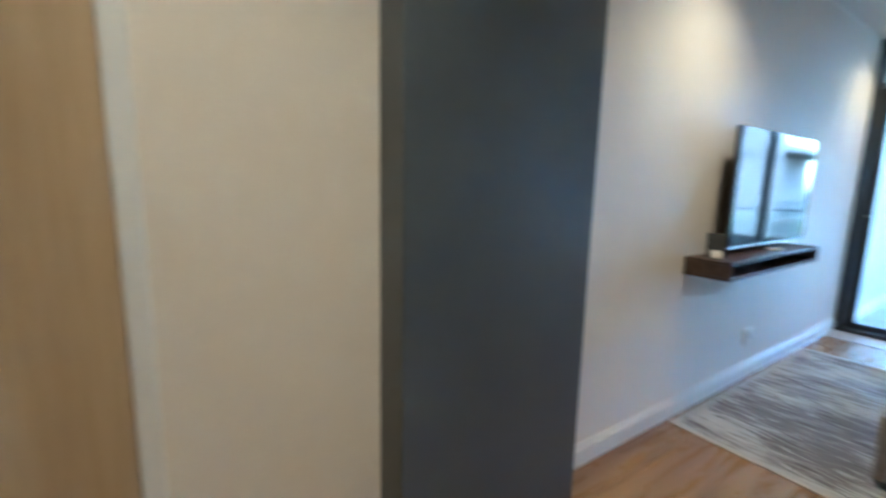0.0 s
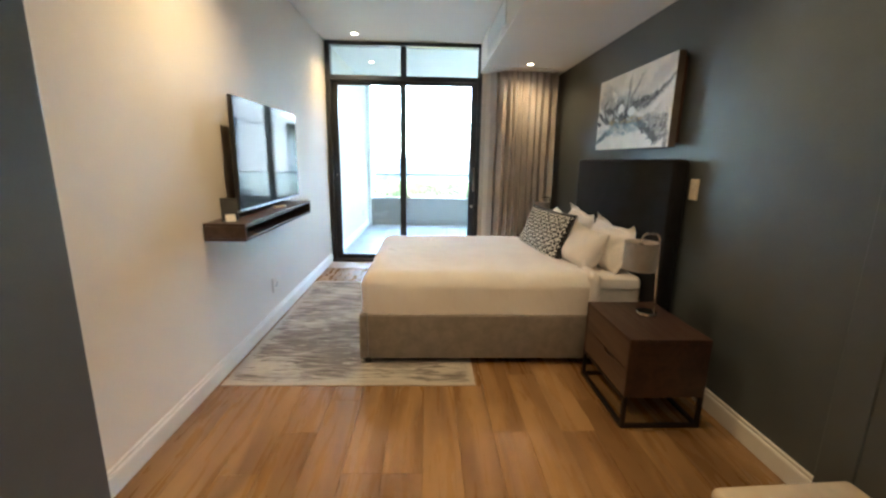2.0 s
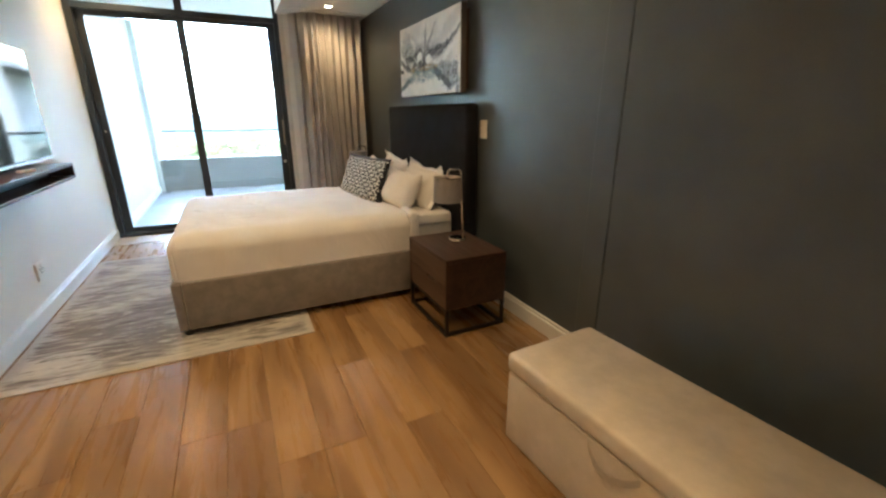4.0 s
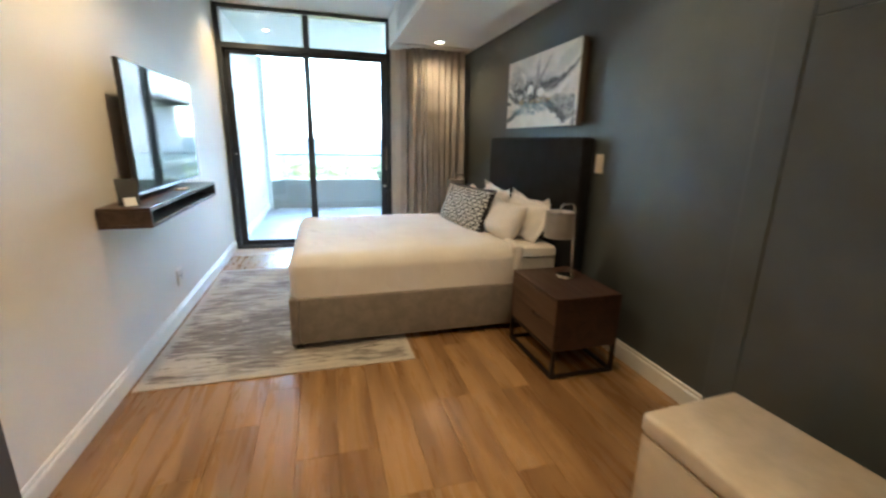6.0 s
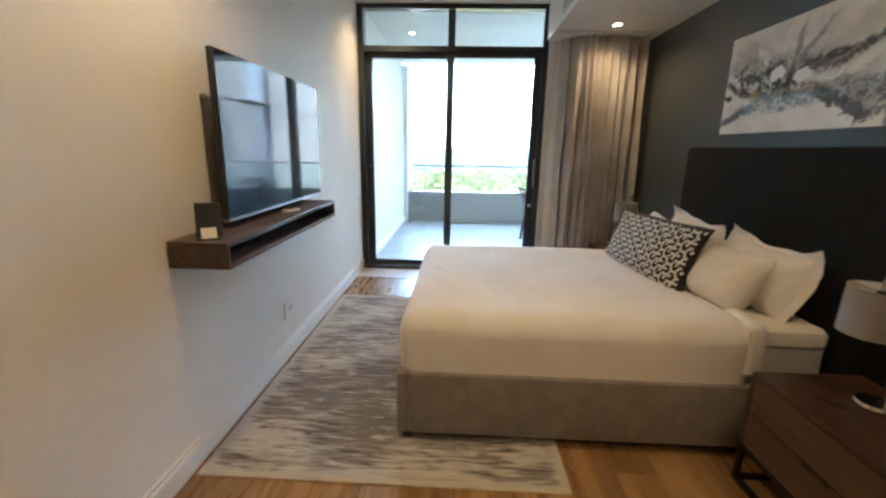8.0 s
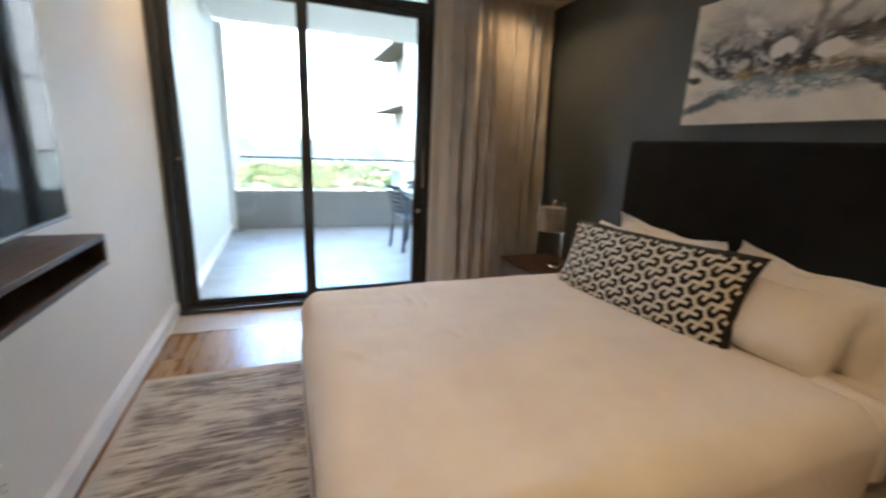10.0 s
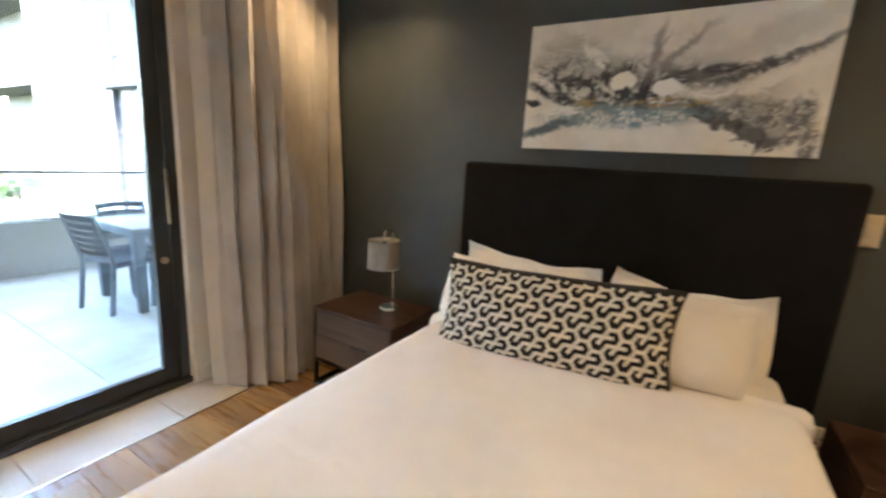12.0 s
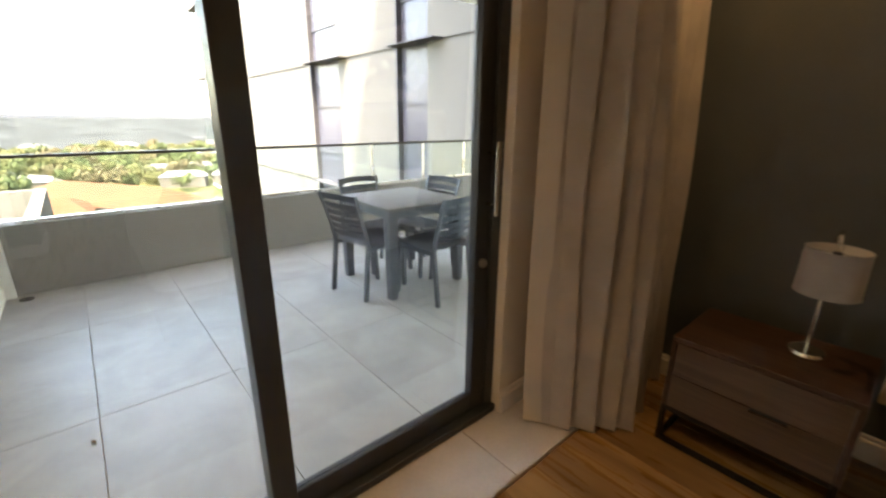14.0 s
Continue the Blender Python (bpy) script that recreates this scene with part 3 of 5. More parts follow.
# ---- nightstands and lamps ----
def nightstand():
    """Front towards +y; 0.60 wide, 0.44 deep, 0.52 high; the origin is on the floor at its middle."""
    w, d, z0, z1 = 0.30, 0.22, 0.185, 0.52
    t = thing("nightstand", (0, 0, 0), "dark walnut two-drawer nightstand on a black steel frame", "nightstand", "bedside nightstands")
    part("top", boxed(-w, w, -d, d, z1 - 0.022, z1, bevel=0.002), "walnut", t, "dark walnut top")
    for x0, x1 in ((-w, -w + 0.02), (w - 0.02, w)):
        part("side_panel", boxed(x0, x1, -d, d, z0, z1 - 0.023, bevel=0.002), "walnut", t)
    part("back_panel", boxed(-w + 0.021, w - 0.021, -d, -d + 0.012, z0, z1 - 0.023), "walnut", t)
    part("bottom_panel", boxed(-w + 0.021, w - 0.021, -d + 0.013, d - 0.03, z0, z0 + 0.016), "walnut", t)
    zm = (z0 + z1 - 0.022) / 2
    for k, (a, b) in enumerate(((zm + 0.002, z1 - 0.025), (z0 + 0.001, zm - 0.002))):
        bm = bmesh.new()
        cut = 0.018 if k else 0.0
        box(bm, -w + 0.022, w - 0.022, d - 0.022, d - 0.002, a, b - cut)
        if k:
            box(bm, -w + 0.022, -0.125, d - 0.022, d - 0.002, b - cut, b)
            box(bm, -0.005, w - 0.022, d - 0.022, d - 0.002, b - cut, b)
        dr = part("drawer", bm, "walnut_front", t, "greyish walnut drawer front")
        if k:
            part("finger_pull", boxed(-0.125, -0.005, d - 0.024, d - 0.016, b - cut, b), "black", dr, "dark cut-out finger pull")
    s = 0.011
    for x in (-w + s, w - s):
        for y in (-d + s, d - s):
            part("leg", boxed(x - s, x + s, y - s, y + s, 0.0, z0 - 0.001, bevel=0.002), "iron", t)
        part("floor_bar", boxed(x - s, x + s, -d + 2 * s, d - 2 * s, 0.0, 2 * s, bevel=0.002), "iron", t)
    for y in (-d + s, d - s):
        part("floor_bar", boxed(-w + 2 * s, w - 2 * s, y - s, y + s, 0.0, 2 * s, bevel=0.002), "iron", t)
        part("top_bar", boxed(-w + 2 * s, w - 2 * s, y - s, y + s, z0 - 2 * s, z0 - 0.001, bevel=0.002), "iron", t)
    return t


ns = nightstand()
ns.matrix_basis = pose(2.618, -1.43, 0)
copy_thing(ns, pose(5.12, -1.475, 0))


def table_lamp():
    """A drum shade hung in front of a leaning, hooked chrome stem that rises from the rim of its base."""
    t = thing("table_lamp", (0, 0, 0), "chrome hooked table lamp with grey fabric drum shade, off", "table lamp", "bedside lamps")
    part("base", lathe([(0.0, 0.0), (0.056, 0.0), (0.060, 0.004), (0.060, 0.020), (0.056, 0.025), (0.0, 0.026)], 36), "chrome", t, "round chrome base", True)
    pts = [(0, -0.046, 0.02), (0, -0.040, 0.15), (0, -0.032, 0.30), (0, -0.026, 0.44), (0, -0.025, 0.455)]
    for k in range(0, 7):
        a = math.pi / 2 * k / 6
        pts.append((0, -0.025 + 0.034 * (1 - math.cos(a)), 0.468 + 0.034 * math.sin(a)))
    for k in range(0, 7):
        a = math.pi / 2 * k / 6
        pts.append((0, 0.046 + 0.034 * math.sin(a), 0.468 + 0.034 * math.cos(a)))
    pts.append((0, 0.080, 0.44))
    part("stem", sweep(pts, 0.0062), "chrome", t, "bent chrome tube stem", True)
    part("socket", rod(bmesh.new(), (0, 0.08, 0.385), (0, 0.08, 0.442), 0.014, 14), "black", t)
    at = Matrix.Translation((0, 0.08, 0))
    sh = part("shade", lathe([(0.096, 0.287), (0.094, 0.2872), (0.091, 0.452), (0.093, 0.4522)], 48), "shade", t, "grey linen drum shade", True, at)
    part("lining", lathe([(0.0935, 0.288), (0.0905, 0.451)], 48), "shade_in", sh, "pale lining", True)
    for k in range(3):
        a = 2 * math.pi * k / 3 + 0.3
        part("spoke", rod(bmesh.new(), (0, 0, 0.436), (0.090 * math.cos(a), 0.090 * math.sin(a), 0.446), 0.002, 6), "chrome", sh)
    return t


lamp = table_lamp()
lamp.matrix_basis = pose(2.682, -1.48, 0.52)
copy_thing(lamp, pose(5.025, -1.50, 0.52, 0, 0, 8))


# ---- television wall ----
tv = thing("television", (3.715, 1.085, 1.435), "large flat black television on a wall bracket, off", "television")
part("panel", boxed(-0.628, 0.628, -0.004, 0.022, -0.362, 0.362, bevel=0.003), "tvback", tv)
part("screen", boxed(-0.622, 0.622, -0.0085, -0.0045, -0.352, 0.357), "screen", tv, "glossy black screen")
part("bottom_bezel", boxed(-0.628, 0.628, -0.011, 0.022, -0.372, -0.3625, bevel=0.002), "bezel", tv, "thin silver bottom edge")
part("rear_housing", boxed(-0.40, 0.40, 0.023, 0.065, -0.30, 0.10, bevel=0.015), "tvback", tv)
part("bracket", boxed(-0.20, 0.20, 0.066, 0.099, -0.15, 0.15, bevel=0.004), "iron", tv)

shelf = thing("wall_shelf", (3.515, 1.0625, 0.975), "dark wood floating wall shelf with an open slot", "shelf")
part("top_board", boxed(-0.70, 0.70, -0.1225, 0.1220, 0.036, 0.054, bevel=0.0015), "shelfwood", shelf)
part("bottom_board", boxed(-0.70, 0.70, -0.1225, 0.1220, -0.054, -0.036, bevel=0.0015), "shelfwood", shelf)
for x in (-0.70, 0.682):
    part("end_board", boxed(x, x + 0.018, -0.1225, 0.1220, -0.0355, 0.0355, bevel=0.0015), "shelfwood", shelf)
part("back_board", boxed(-0.681, 0.681, 0.03, 0.1220, -0.0355, 0.0355), "black", shelf)

card = thing("leaflet_stand", pose(2.90, 1.06, 1.0295, 0, 0, -62), "small black card holder with a white folded leaflet", "leaflet")
part("rear_panel", boxed(-0.048, 0.048, -0.002, 0.002, 0.0, 0.145, bevel=0.0008), "card", card, "glossy black panel", at=pose(0, 0.012, 0.0, -17))
part("leaflet", boxed(-0.026, 0.030, -0.0012, 0.0012, 0.0, 0.045), "plastic", card, "white paper leaflet", at=pose(0.0, -0.028, 0.0033, -24, 0, 9))
part("foot", boxed(-0.046, 0.046, -0.045, 0.014, 0.0, 0.003), "card", card)

dev = thing("media_remote", pose(3.645, 1.02, 1.0295, 0, 0, -28), "small pale remote control lying on the shelf", "remote")
part("body", boxed(-0.05, 0.05, -0.017, 0.017, 0.0, 0.018, bevel=0.004), "plastic", dev)
part("keypad", boxed(-0.035, 0.012, -0.011, 0.011, 0.0182, 0.0195), "black", dev)


def plate(name, m, w, h, label, category, holes, mat="plastic", group=""):
    t = thing(name, m, label, category, group)
    part("cover", boxed(-w / 2, w / 2, -0.011, 0.0, -h / 2, h / 2, bevel=0.003), mat, t)
    part("rim", boxed(-w / 2 + 0.008, w / 2 - 0.008, -0.0135, -0.0112, -h / 2 + 0.008, h / 2 - 0.008, bevel=0.001), mat, t)
    for x, z, r in holes:
        part("pin_hole", rod(bmesh.new(), (x, -0.0150, z), (x, -0.0132, z), r, 10), "black", t)
    return t


SOCK = [(-0.022, 0.012, 0.005), (0.008, 0.012, 0.005), (-0.007, -0.012, 0.006), (0.035, 0.010, 0.004), (0.035, -0.014, 0.004)]
s1 = plate("wall_socket", pose(3.88, Y_TV, 0.33), 0.135, 0.125, "white plastic wall socket above the skirting", "socket", SOCK)
part("switch", boxed(-0.008, 0.008, -0.019, -0.0136, 0.028, 0.046, bevel=0.002), "plastic", s1)
s2 = plate("wall_socket", pose(4.73, Y_HEAD, 0.345, 0, 0, 180), 0.125, 0.125, "ivory wall socket with a black plug beside the bed", "socket", SOCK, "ivory", "bedside sockets")
part("plug", rod(bmesh.new(), (0.02, -0.055, -0.02), (0.02, -0.0136, -0.02), 0.022, 16, 0.026), "black", s2, "black plug")
s3 = plate("wall_socket", pose(2.888, Y_HEAD, 0.335, 0, 0, 180), 0.125, 0.125, "ivory wall socket with a red plug beside the bed", "socket", SOCK, "ivory", "bedside sockets")
part("plug", rod(bmesh.new(), (0.03, -0.04, -0.035), (0.03, -0.0136, -0.035), 0.020, 16, 0.022), "red", s3, "dark red plug")
sw = plate("light_switch", pose(2.905, Y_HEAD, 1.265, 0, 0, 180), 0.080, 0.130, "ivory plastic light switch on the dark wall", "light switch", [], "ivory")
part("rocker", boxed(-0.012, 0.012, -0.018, -0.0136, -0.02, 0.02, bevel=0.002), "ivory", sw)
plate("wall_socket", pose(8.73, 1.16, 0.35), 0.09, 0.09, "small white outdoor socket on the balcony wall", "socket", [])


# ---- painting ----
def painting_mat():
    n = Nodes("abstract_canvas_paint")
    v = n.coord()
    sx = n.t.nodes.new("ShaderNodeSeparateXYZ")
    n.put(sx.inputs[0], v)
    w1, w2 = n.noise(v, 5.0, 5, 0.6), n.noise(v, 13.0, 5, 0.65, 1.0)
    U = n.math("ADD", sx.outputs[0], n.math("MULTIPLY", n.math("SUBTRACT", w1, 0.5), 0.16))
    V = n.math("ADD", sx.outputs[2], n.math("MULTIPLY", n.math("SUBTRACT", w2, 0.5), 0.17))

    def spot(u0, v0, ru, rv, ang, soft=0.7):
        c, s = math.cos(radians(ang)), math.sin(radians(ang))
        du, dv = n.math("SUBTRACT", U, u0), n.math("SUBTRACT", V, v0)
        a = n.math("ADD", n.math("MULTIPLY", du, c / ru), n.math("MULTIPLY", dv, s / ru))
        b = n.math("ADD", n.math("MULTIPLY", du, -s / rv), n.math("MULTIPLY", dv, c / rv))
        d = n.math("SQRT", n.math("ADD", n.math("MULTIPLY", a, a), n.math("MULTIPLY", b, b)))
        return n.ramp(d, 1.0 - soft * 0.5, 1.0 + soft * 0.5, 1.0, 0.0)

    # a second, calmer field for the strokes that keep their shape
    U2 = n.math("ADD", sx.outputs[0], n.math("MULTIPLY", n.math("SUBTRACT", w2, 0.5), 0.085))
    V2 = n.math("ADD", sx.outputs[2], n.math("MULTIPLY", n.math("SUBTRACT", w2, 0.5), -0.07))

    def dab(u0, v0, ru, rv, ang, soft=0.35):
        c, s = math.cos(radians(ang)), math.sin(radians(ang))
        du, dv = n.math("SUBTRACT", U2, u0), n.math("SUBTRACT", V2, v0)
        a = n.math("ADD", n.math("MULTIPLY", du, c / ru), n.math("MULTIPLY", dv, s / ru))
        b = n.math("ADD", n.math("MULTIPLY", du, -s / rv), n.math("MULTIPLY", dv, c / rv))
        d = n.math("SQRT", n.math("ADD", n.math("MULTIPLY", a, a), n.math("MULTIPLY", b, b)))
        return n.ramp(d, 1.0 - soft * 0.5, 1.0 + soft * 0.5, 1.0, 0.0)

    def lay(col, mask, paint, amount=1.0, grain=None):
        m = n.math("MULTIPLY", mask, amount)
        return n.mix(n.math("MULTIPLY", m, grain) if grain is not None else m, col, paint)

    stroke = n.noise(n.coord("Object", (3.5, 3.5, 14), (0, -18, 0)), 2.5, 6, 0.7, 1.6)
    fleck = n.noise(v, 34.0, 4, 0.7, 1.2)
    base = n.mix(n.ramp(w1, 0.35, 0.70), (0.86, 0.82, 0.75), (0.74, 0.70, 0.63))
    # grey clouds: broad at one side, a rising wing and a soft corner at the other
    col = lay(base, spot(-0.36, 0.09, 0.20, 0.13, -20, 0.8), (0.34, 0.33, 0.31), 0.8, n.ramp(stroke, 0.3, 0.6, 0.35, 1.0))
    col = lay(col, spot(-0.05, 0.06, 0.30, 0.07, 0, 0.9), (0.30, 0.29, 0.28), 0.8, n.ramp(w2, 0.35, 0.6, 0.4, 1.0))
    col = lay(col, spot(0.46, 0.20, 0.28, 0.06, 28, 1.0), (0.42, 0.40, 0.37), 0.35)
    col = lay(col, spot(-0.10, 0.20, 0.50, 0.06, -6, 1.0), (0.56, 0.53, 0.47), 0.28, n.ramp(w1, 0.35, 0.6, 0.2, 1.0))
    col = lay(col, dab(-0.28, 0.135, 0.07, 0.028, -40, 0.6), (0.84, 0.80, 0.73))
    # dark strokes
    col = lay(col, dab(-0.46, -0.035, 0.17, 0.030, -24, 0.7), (0.030, 0.034, 0.040), 1.0, n.ramp(fleck, 0.36, 0.5, 0.3, 1.0))
    col = lay(col, dab(-0.57, -0.07, 0.04, 0.018, -10, 0.6), (0.03, 0.035, 0.045))
    col = lay(col, dab(-0.48, -0.19, 0.17, 0.026, 16, 0.9), (0.07, 0.11, 0.13), 0.95)
    col = lay(col, dab(0.16, 0.035, 0.20, 0.026, 8, 0.8), (0.028, 0.030, 0.034), 1.0, n.ramp(stroke, 0.34, 0.55, 0.35, 1.0))
    col = lay(col, dab(0.44, 0.085, 0.22, 0.018, 24, 1.2), (0.05, 0.052, 0.055), 0.85, n.ramp(fleck, 0.35, 0.5, 0.3, 1.0))
    col = lay(col, dab(0.36, 0.04, 0.14, 0.018, 20, 0.9), (0.07, 0.07, 0.075), 0.9, n.ramp(fleck, 0.4, 0.55))
    col = lay(col, dab(-0.05, -0.055, 0.26, 0.045, -2, 0.8), (0.035, 0.037, 0.040), 1.0, n.ramp(w2, 0.40, 0.56, 0.1, 1.0))
    col = lay(col, spot(-0.02, -0.02, 0.42, 0.11, 0, 0.9), (0.10, 0.10, 0.10), 0.8, n.ramp(w2, 0.44, 0.58))
    col = lay(col, spot(-0.25, 0.02, 0.36, 0.10, -8, 0.9), (0.045, 0.047, 0.05), 0.95, n.ramp(w2, 0.45, 0.56))
    col = lay(col, dab(-0.145, 0.030, 0.072, 0.060, 0, 0.5), (0.035, 0.035, 0.04), 0.85, n.ramp(fleck, 0.36, 0.5, 0.5, 1.0))
    col = lay(col, dab(-0.055, -0.03, 0.022, 0.085, -6, 0.4), (0.03, 0.032, 0.038))
    # the stem and its branches
    col = lay(col, spot(-0.035, 0.13, 0.020, 0.12, -4, 1.2), (0.24, 0.22, 0.20), 0.8)
    col = lay(col, spot(0.075, 0.135, 0.020, 0.14, -48, 1.2), (0.24, 0.22, 0.20), 0.75)
    col = lay(col, dab(-0.005, 0.16, 0.010, 0.06, -35, 1.0), (0.28, 0.26, 0.24), 0.6)
    # black and grey pebbles that run down one side
    for k in range(7):
        col = lay(col, spot(0.17 + 0.042 * k, -0.105 - 0.024 * k, 0.040, 0.030, 25, 0.5), (0.035, 0.037, 0.042), 0.9)
    for k, (u0, v0, ru) in enumerate(((0.29, -0.09, 0.07), (0.40, -0.12, 0.09), (0.49, -0.20, 0.09), (0.38, -0.185, 0.06), (0.52, -0.11, 0.07), (0.56, -0.24, 0.06))):
        col = lay(col, spot(u0, v0, ru, ru * 0.62, 15 * k, 0.7), (0.13, 0.13, 0.135), 0.95, n.ramp(fleck, 0.38, 0.54, 0.25, 1.0))
        col = lay(col, dab(u0 - 0.01, v0 + 0.01, ru * 0.55, ru * 0.34, 15 * k, 0.5), (0.46, 0.45, 0.43), 0.8, n.ramp(w2, 0.4, 0.6))
    # blue-grey fringe and gold flecks under the middle
    col = lay(col, dab(-0.14, -0.135, 0.36, 0.050, 1, 0.9), (0.20, 0.29, 0.33), 1.0, n.ramp(fleck, 0.42, 0.54))
    col = lay(col, dab(0.10, -0.075, 0.24, 0.022, 3, 0.8), (0.36, 0.24, 0.07), 1.0, n.ramp(fleck, 0.46, 0.56))
    col = lay(col, dab(-0.30, -0.075, 0.06, 0.03, 0, 0.8), (0.38, 0.27, 0.09), 1.0, n.ramp(fleck, 0.44, 0.56))
    # white petals and light bands
    for u0, v0, ru, rv, a in ((-0.15, 0.018, 0.055, 0.042, 20), (0.035, -0.012, 0.055, 0.032, 10)):
        col = lay(col, dab(u0, v0, ru, rv, a, 0.25), (0.88, 0.86, 0.81))
    col = lay(col, dab(-0.135, -0.03, 0.025, 0.03, 0, 0.4), (0.05, 0.05, 0.055))
    for u0, v0, ru, a in ((0.47, 0.035, 0.16, 26), (0.33, -0.03, 0.14, 16), (-0.53, 0.03, 0.08, -35), (-0.42, -0.11, 0.10, 4), (0.20, -0.045, 0.08, 4)):
        col = lay(col, dab(u0, v0, ru, 0.020, a, 0.8), (0.84, 0.81, 0.76), 0.95, n.ramp(stroke, 0.38, 0.52, 0.2, 1.0))
    n.bump(w2, 0.3, 0.002)
    return n.done(col, 0.55)


M["painting"] = painting_mat()
M["canvas_edge"] = fabric("canvas_edge", (0.10, 0.085, 0.07), 0.85, 600)
pic = thing("canvas_painting", pose(3.735, Y_HEAD + 0.0265, 1.83, 0, 0, 180), "wide abstract grey and white canvas painting above the headboard", "painting")
part("canvas", boxed(-0.612, 0.612, -0.058, -0.012, -0.30, 0.30, bevel=0.002), "canvas_edge", pic, "dark wrapped canvas edge")
part("painted_face", boxed(-0.610, 0.610, -0.0615, -0.0585, -0.298, 0.298), "painting", pic, "abstract grey and white brushwork")
part("stretcher", boxed(-0.58, 0.58, -0.0118, 0.0262, -0.27, 0.27), "walnut", pic)


# ---- curtain ----
def curtain():
    t = thing("curtain", (0, 0, 0), "heavy taupe curtain drawn aside, reaching the floor", "curtain")
    rnd = random.Random(4)
    marks = [(-0.915, 5.80)]
    y, k = -0.915, 0
    while y > -1.70:
        y -= rnd.uniform(0.022, 0.052)
        k += 1
        drift = 5.77 - 0.22 * min(1, (-y - 0.9) / 0.26) + 0.09 * max(0, min(1, (-y - 1.16) / 0.5))
        marks.append((y, drift + (0.048 if k % 2 else -0.048) * rnd.uniform(0.4, 1.25)))

    def at(s):
        s *= len(marks) - 1
        i = min(int(s), len(marks) - 2)
        f = s - i
        f = f * f * (3 - 2 * f)
        a, b = marks[i], marks[i + 1]
        return a[0] + (b[0] - a[0]) * f, a[1] + (b[1] - a[1]) * (s - i) * 0.35 + (b[1] - a[1]) * f * 0.65

    def fn(u, v):
        yy, xx = at(u)
        z = 0.012 + 2.47 * v
        sway = 0.012 * math.sin(3 * v + 9 * u) + 0.006 * math.sin(11 * v + 31 * u)
        squeeze = 1 - 0.25 * v * v
        mid = 5.60
        return Vector((mid + (xx - mid) * squeeze + sway + 0.11 * v, yy + 0.4 * sway, z))
    part("cloth", sheet(fn, 220, 28, 0.004), "curtain", t, "taupe woven cloth in deep folds", True)

    def hem(u, v):
        yy, xx = -0.868 - 0.055 * u, 5.875 - 0.075 * u
        return Vector((xx + 0.06 * v + 0.006 * math.sin(7 * v), yy + 0.003 * math.sin(5 * v), 0.012 + 2.47 * v))
    part("leading_edge", sheet(hem, 4, 28, 0.004), "lining", t, "pale turned leading edge", True)
    part("track", boxed(5.60, 5.80, -1.74, -0.84, BULK - 0.016, BULK - 0.001), "white", t, "white ceiling track")


curtain()


# ---- storage bench ----
def storage_bench():
    t = thing("storage_bench", pose(0.905, -1.325, 0, 0, 0, 3.0), "beige suede storage bench with a lift-up lid", "bench")
    w, d = 0.54, 0.237
    part("body", boxed(-w, w, -d, d, 0.0, 0.335, bevel=0.012, seg=3), "bench", t, "beige suede box", True)
    part("lid", boxed(-w - 0.006, w + 0.006, -d - 0.004, d + 0.006, 0.339, 0.425, bevel=0.022, seg=4), "bench", t, "padded beige lid", True)

    def strap(u, v):
        x = 0.20 * (u - 0.5)
        sag = 0.048 * math.sin(math.pi * u) ** 0.8
        return Vector((x - 0.005, d + 0.010 + 0.030 * math.sin(math.pi * u), 0.347 - sag - 0.028 * v))
    part("strap_handle", sheet(strap, 20, 2, 0.003), "bench", t, "sewn pull strap", True)


storage_bench()


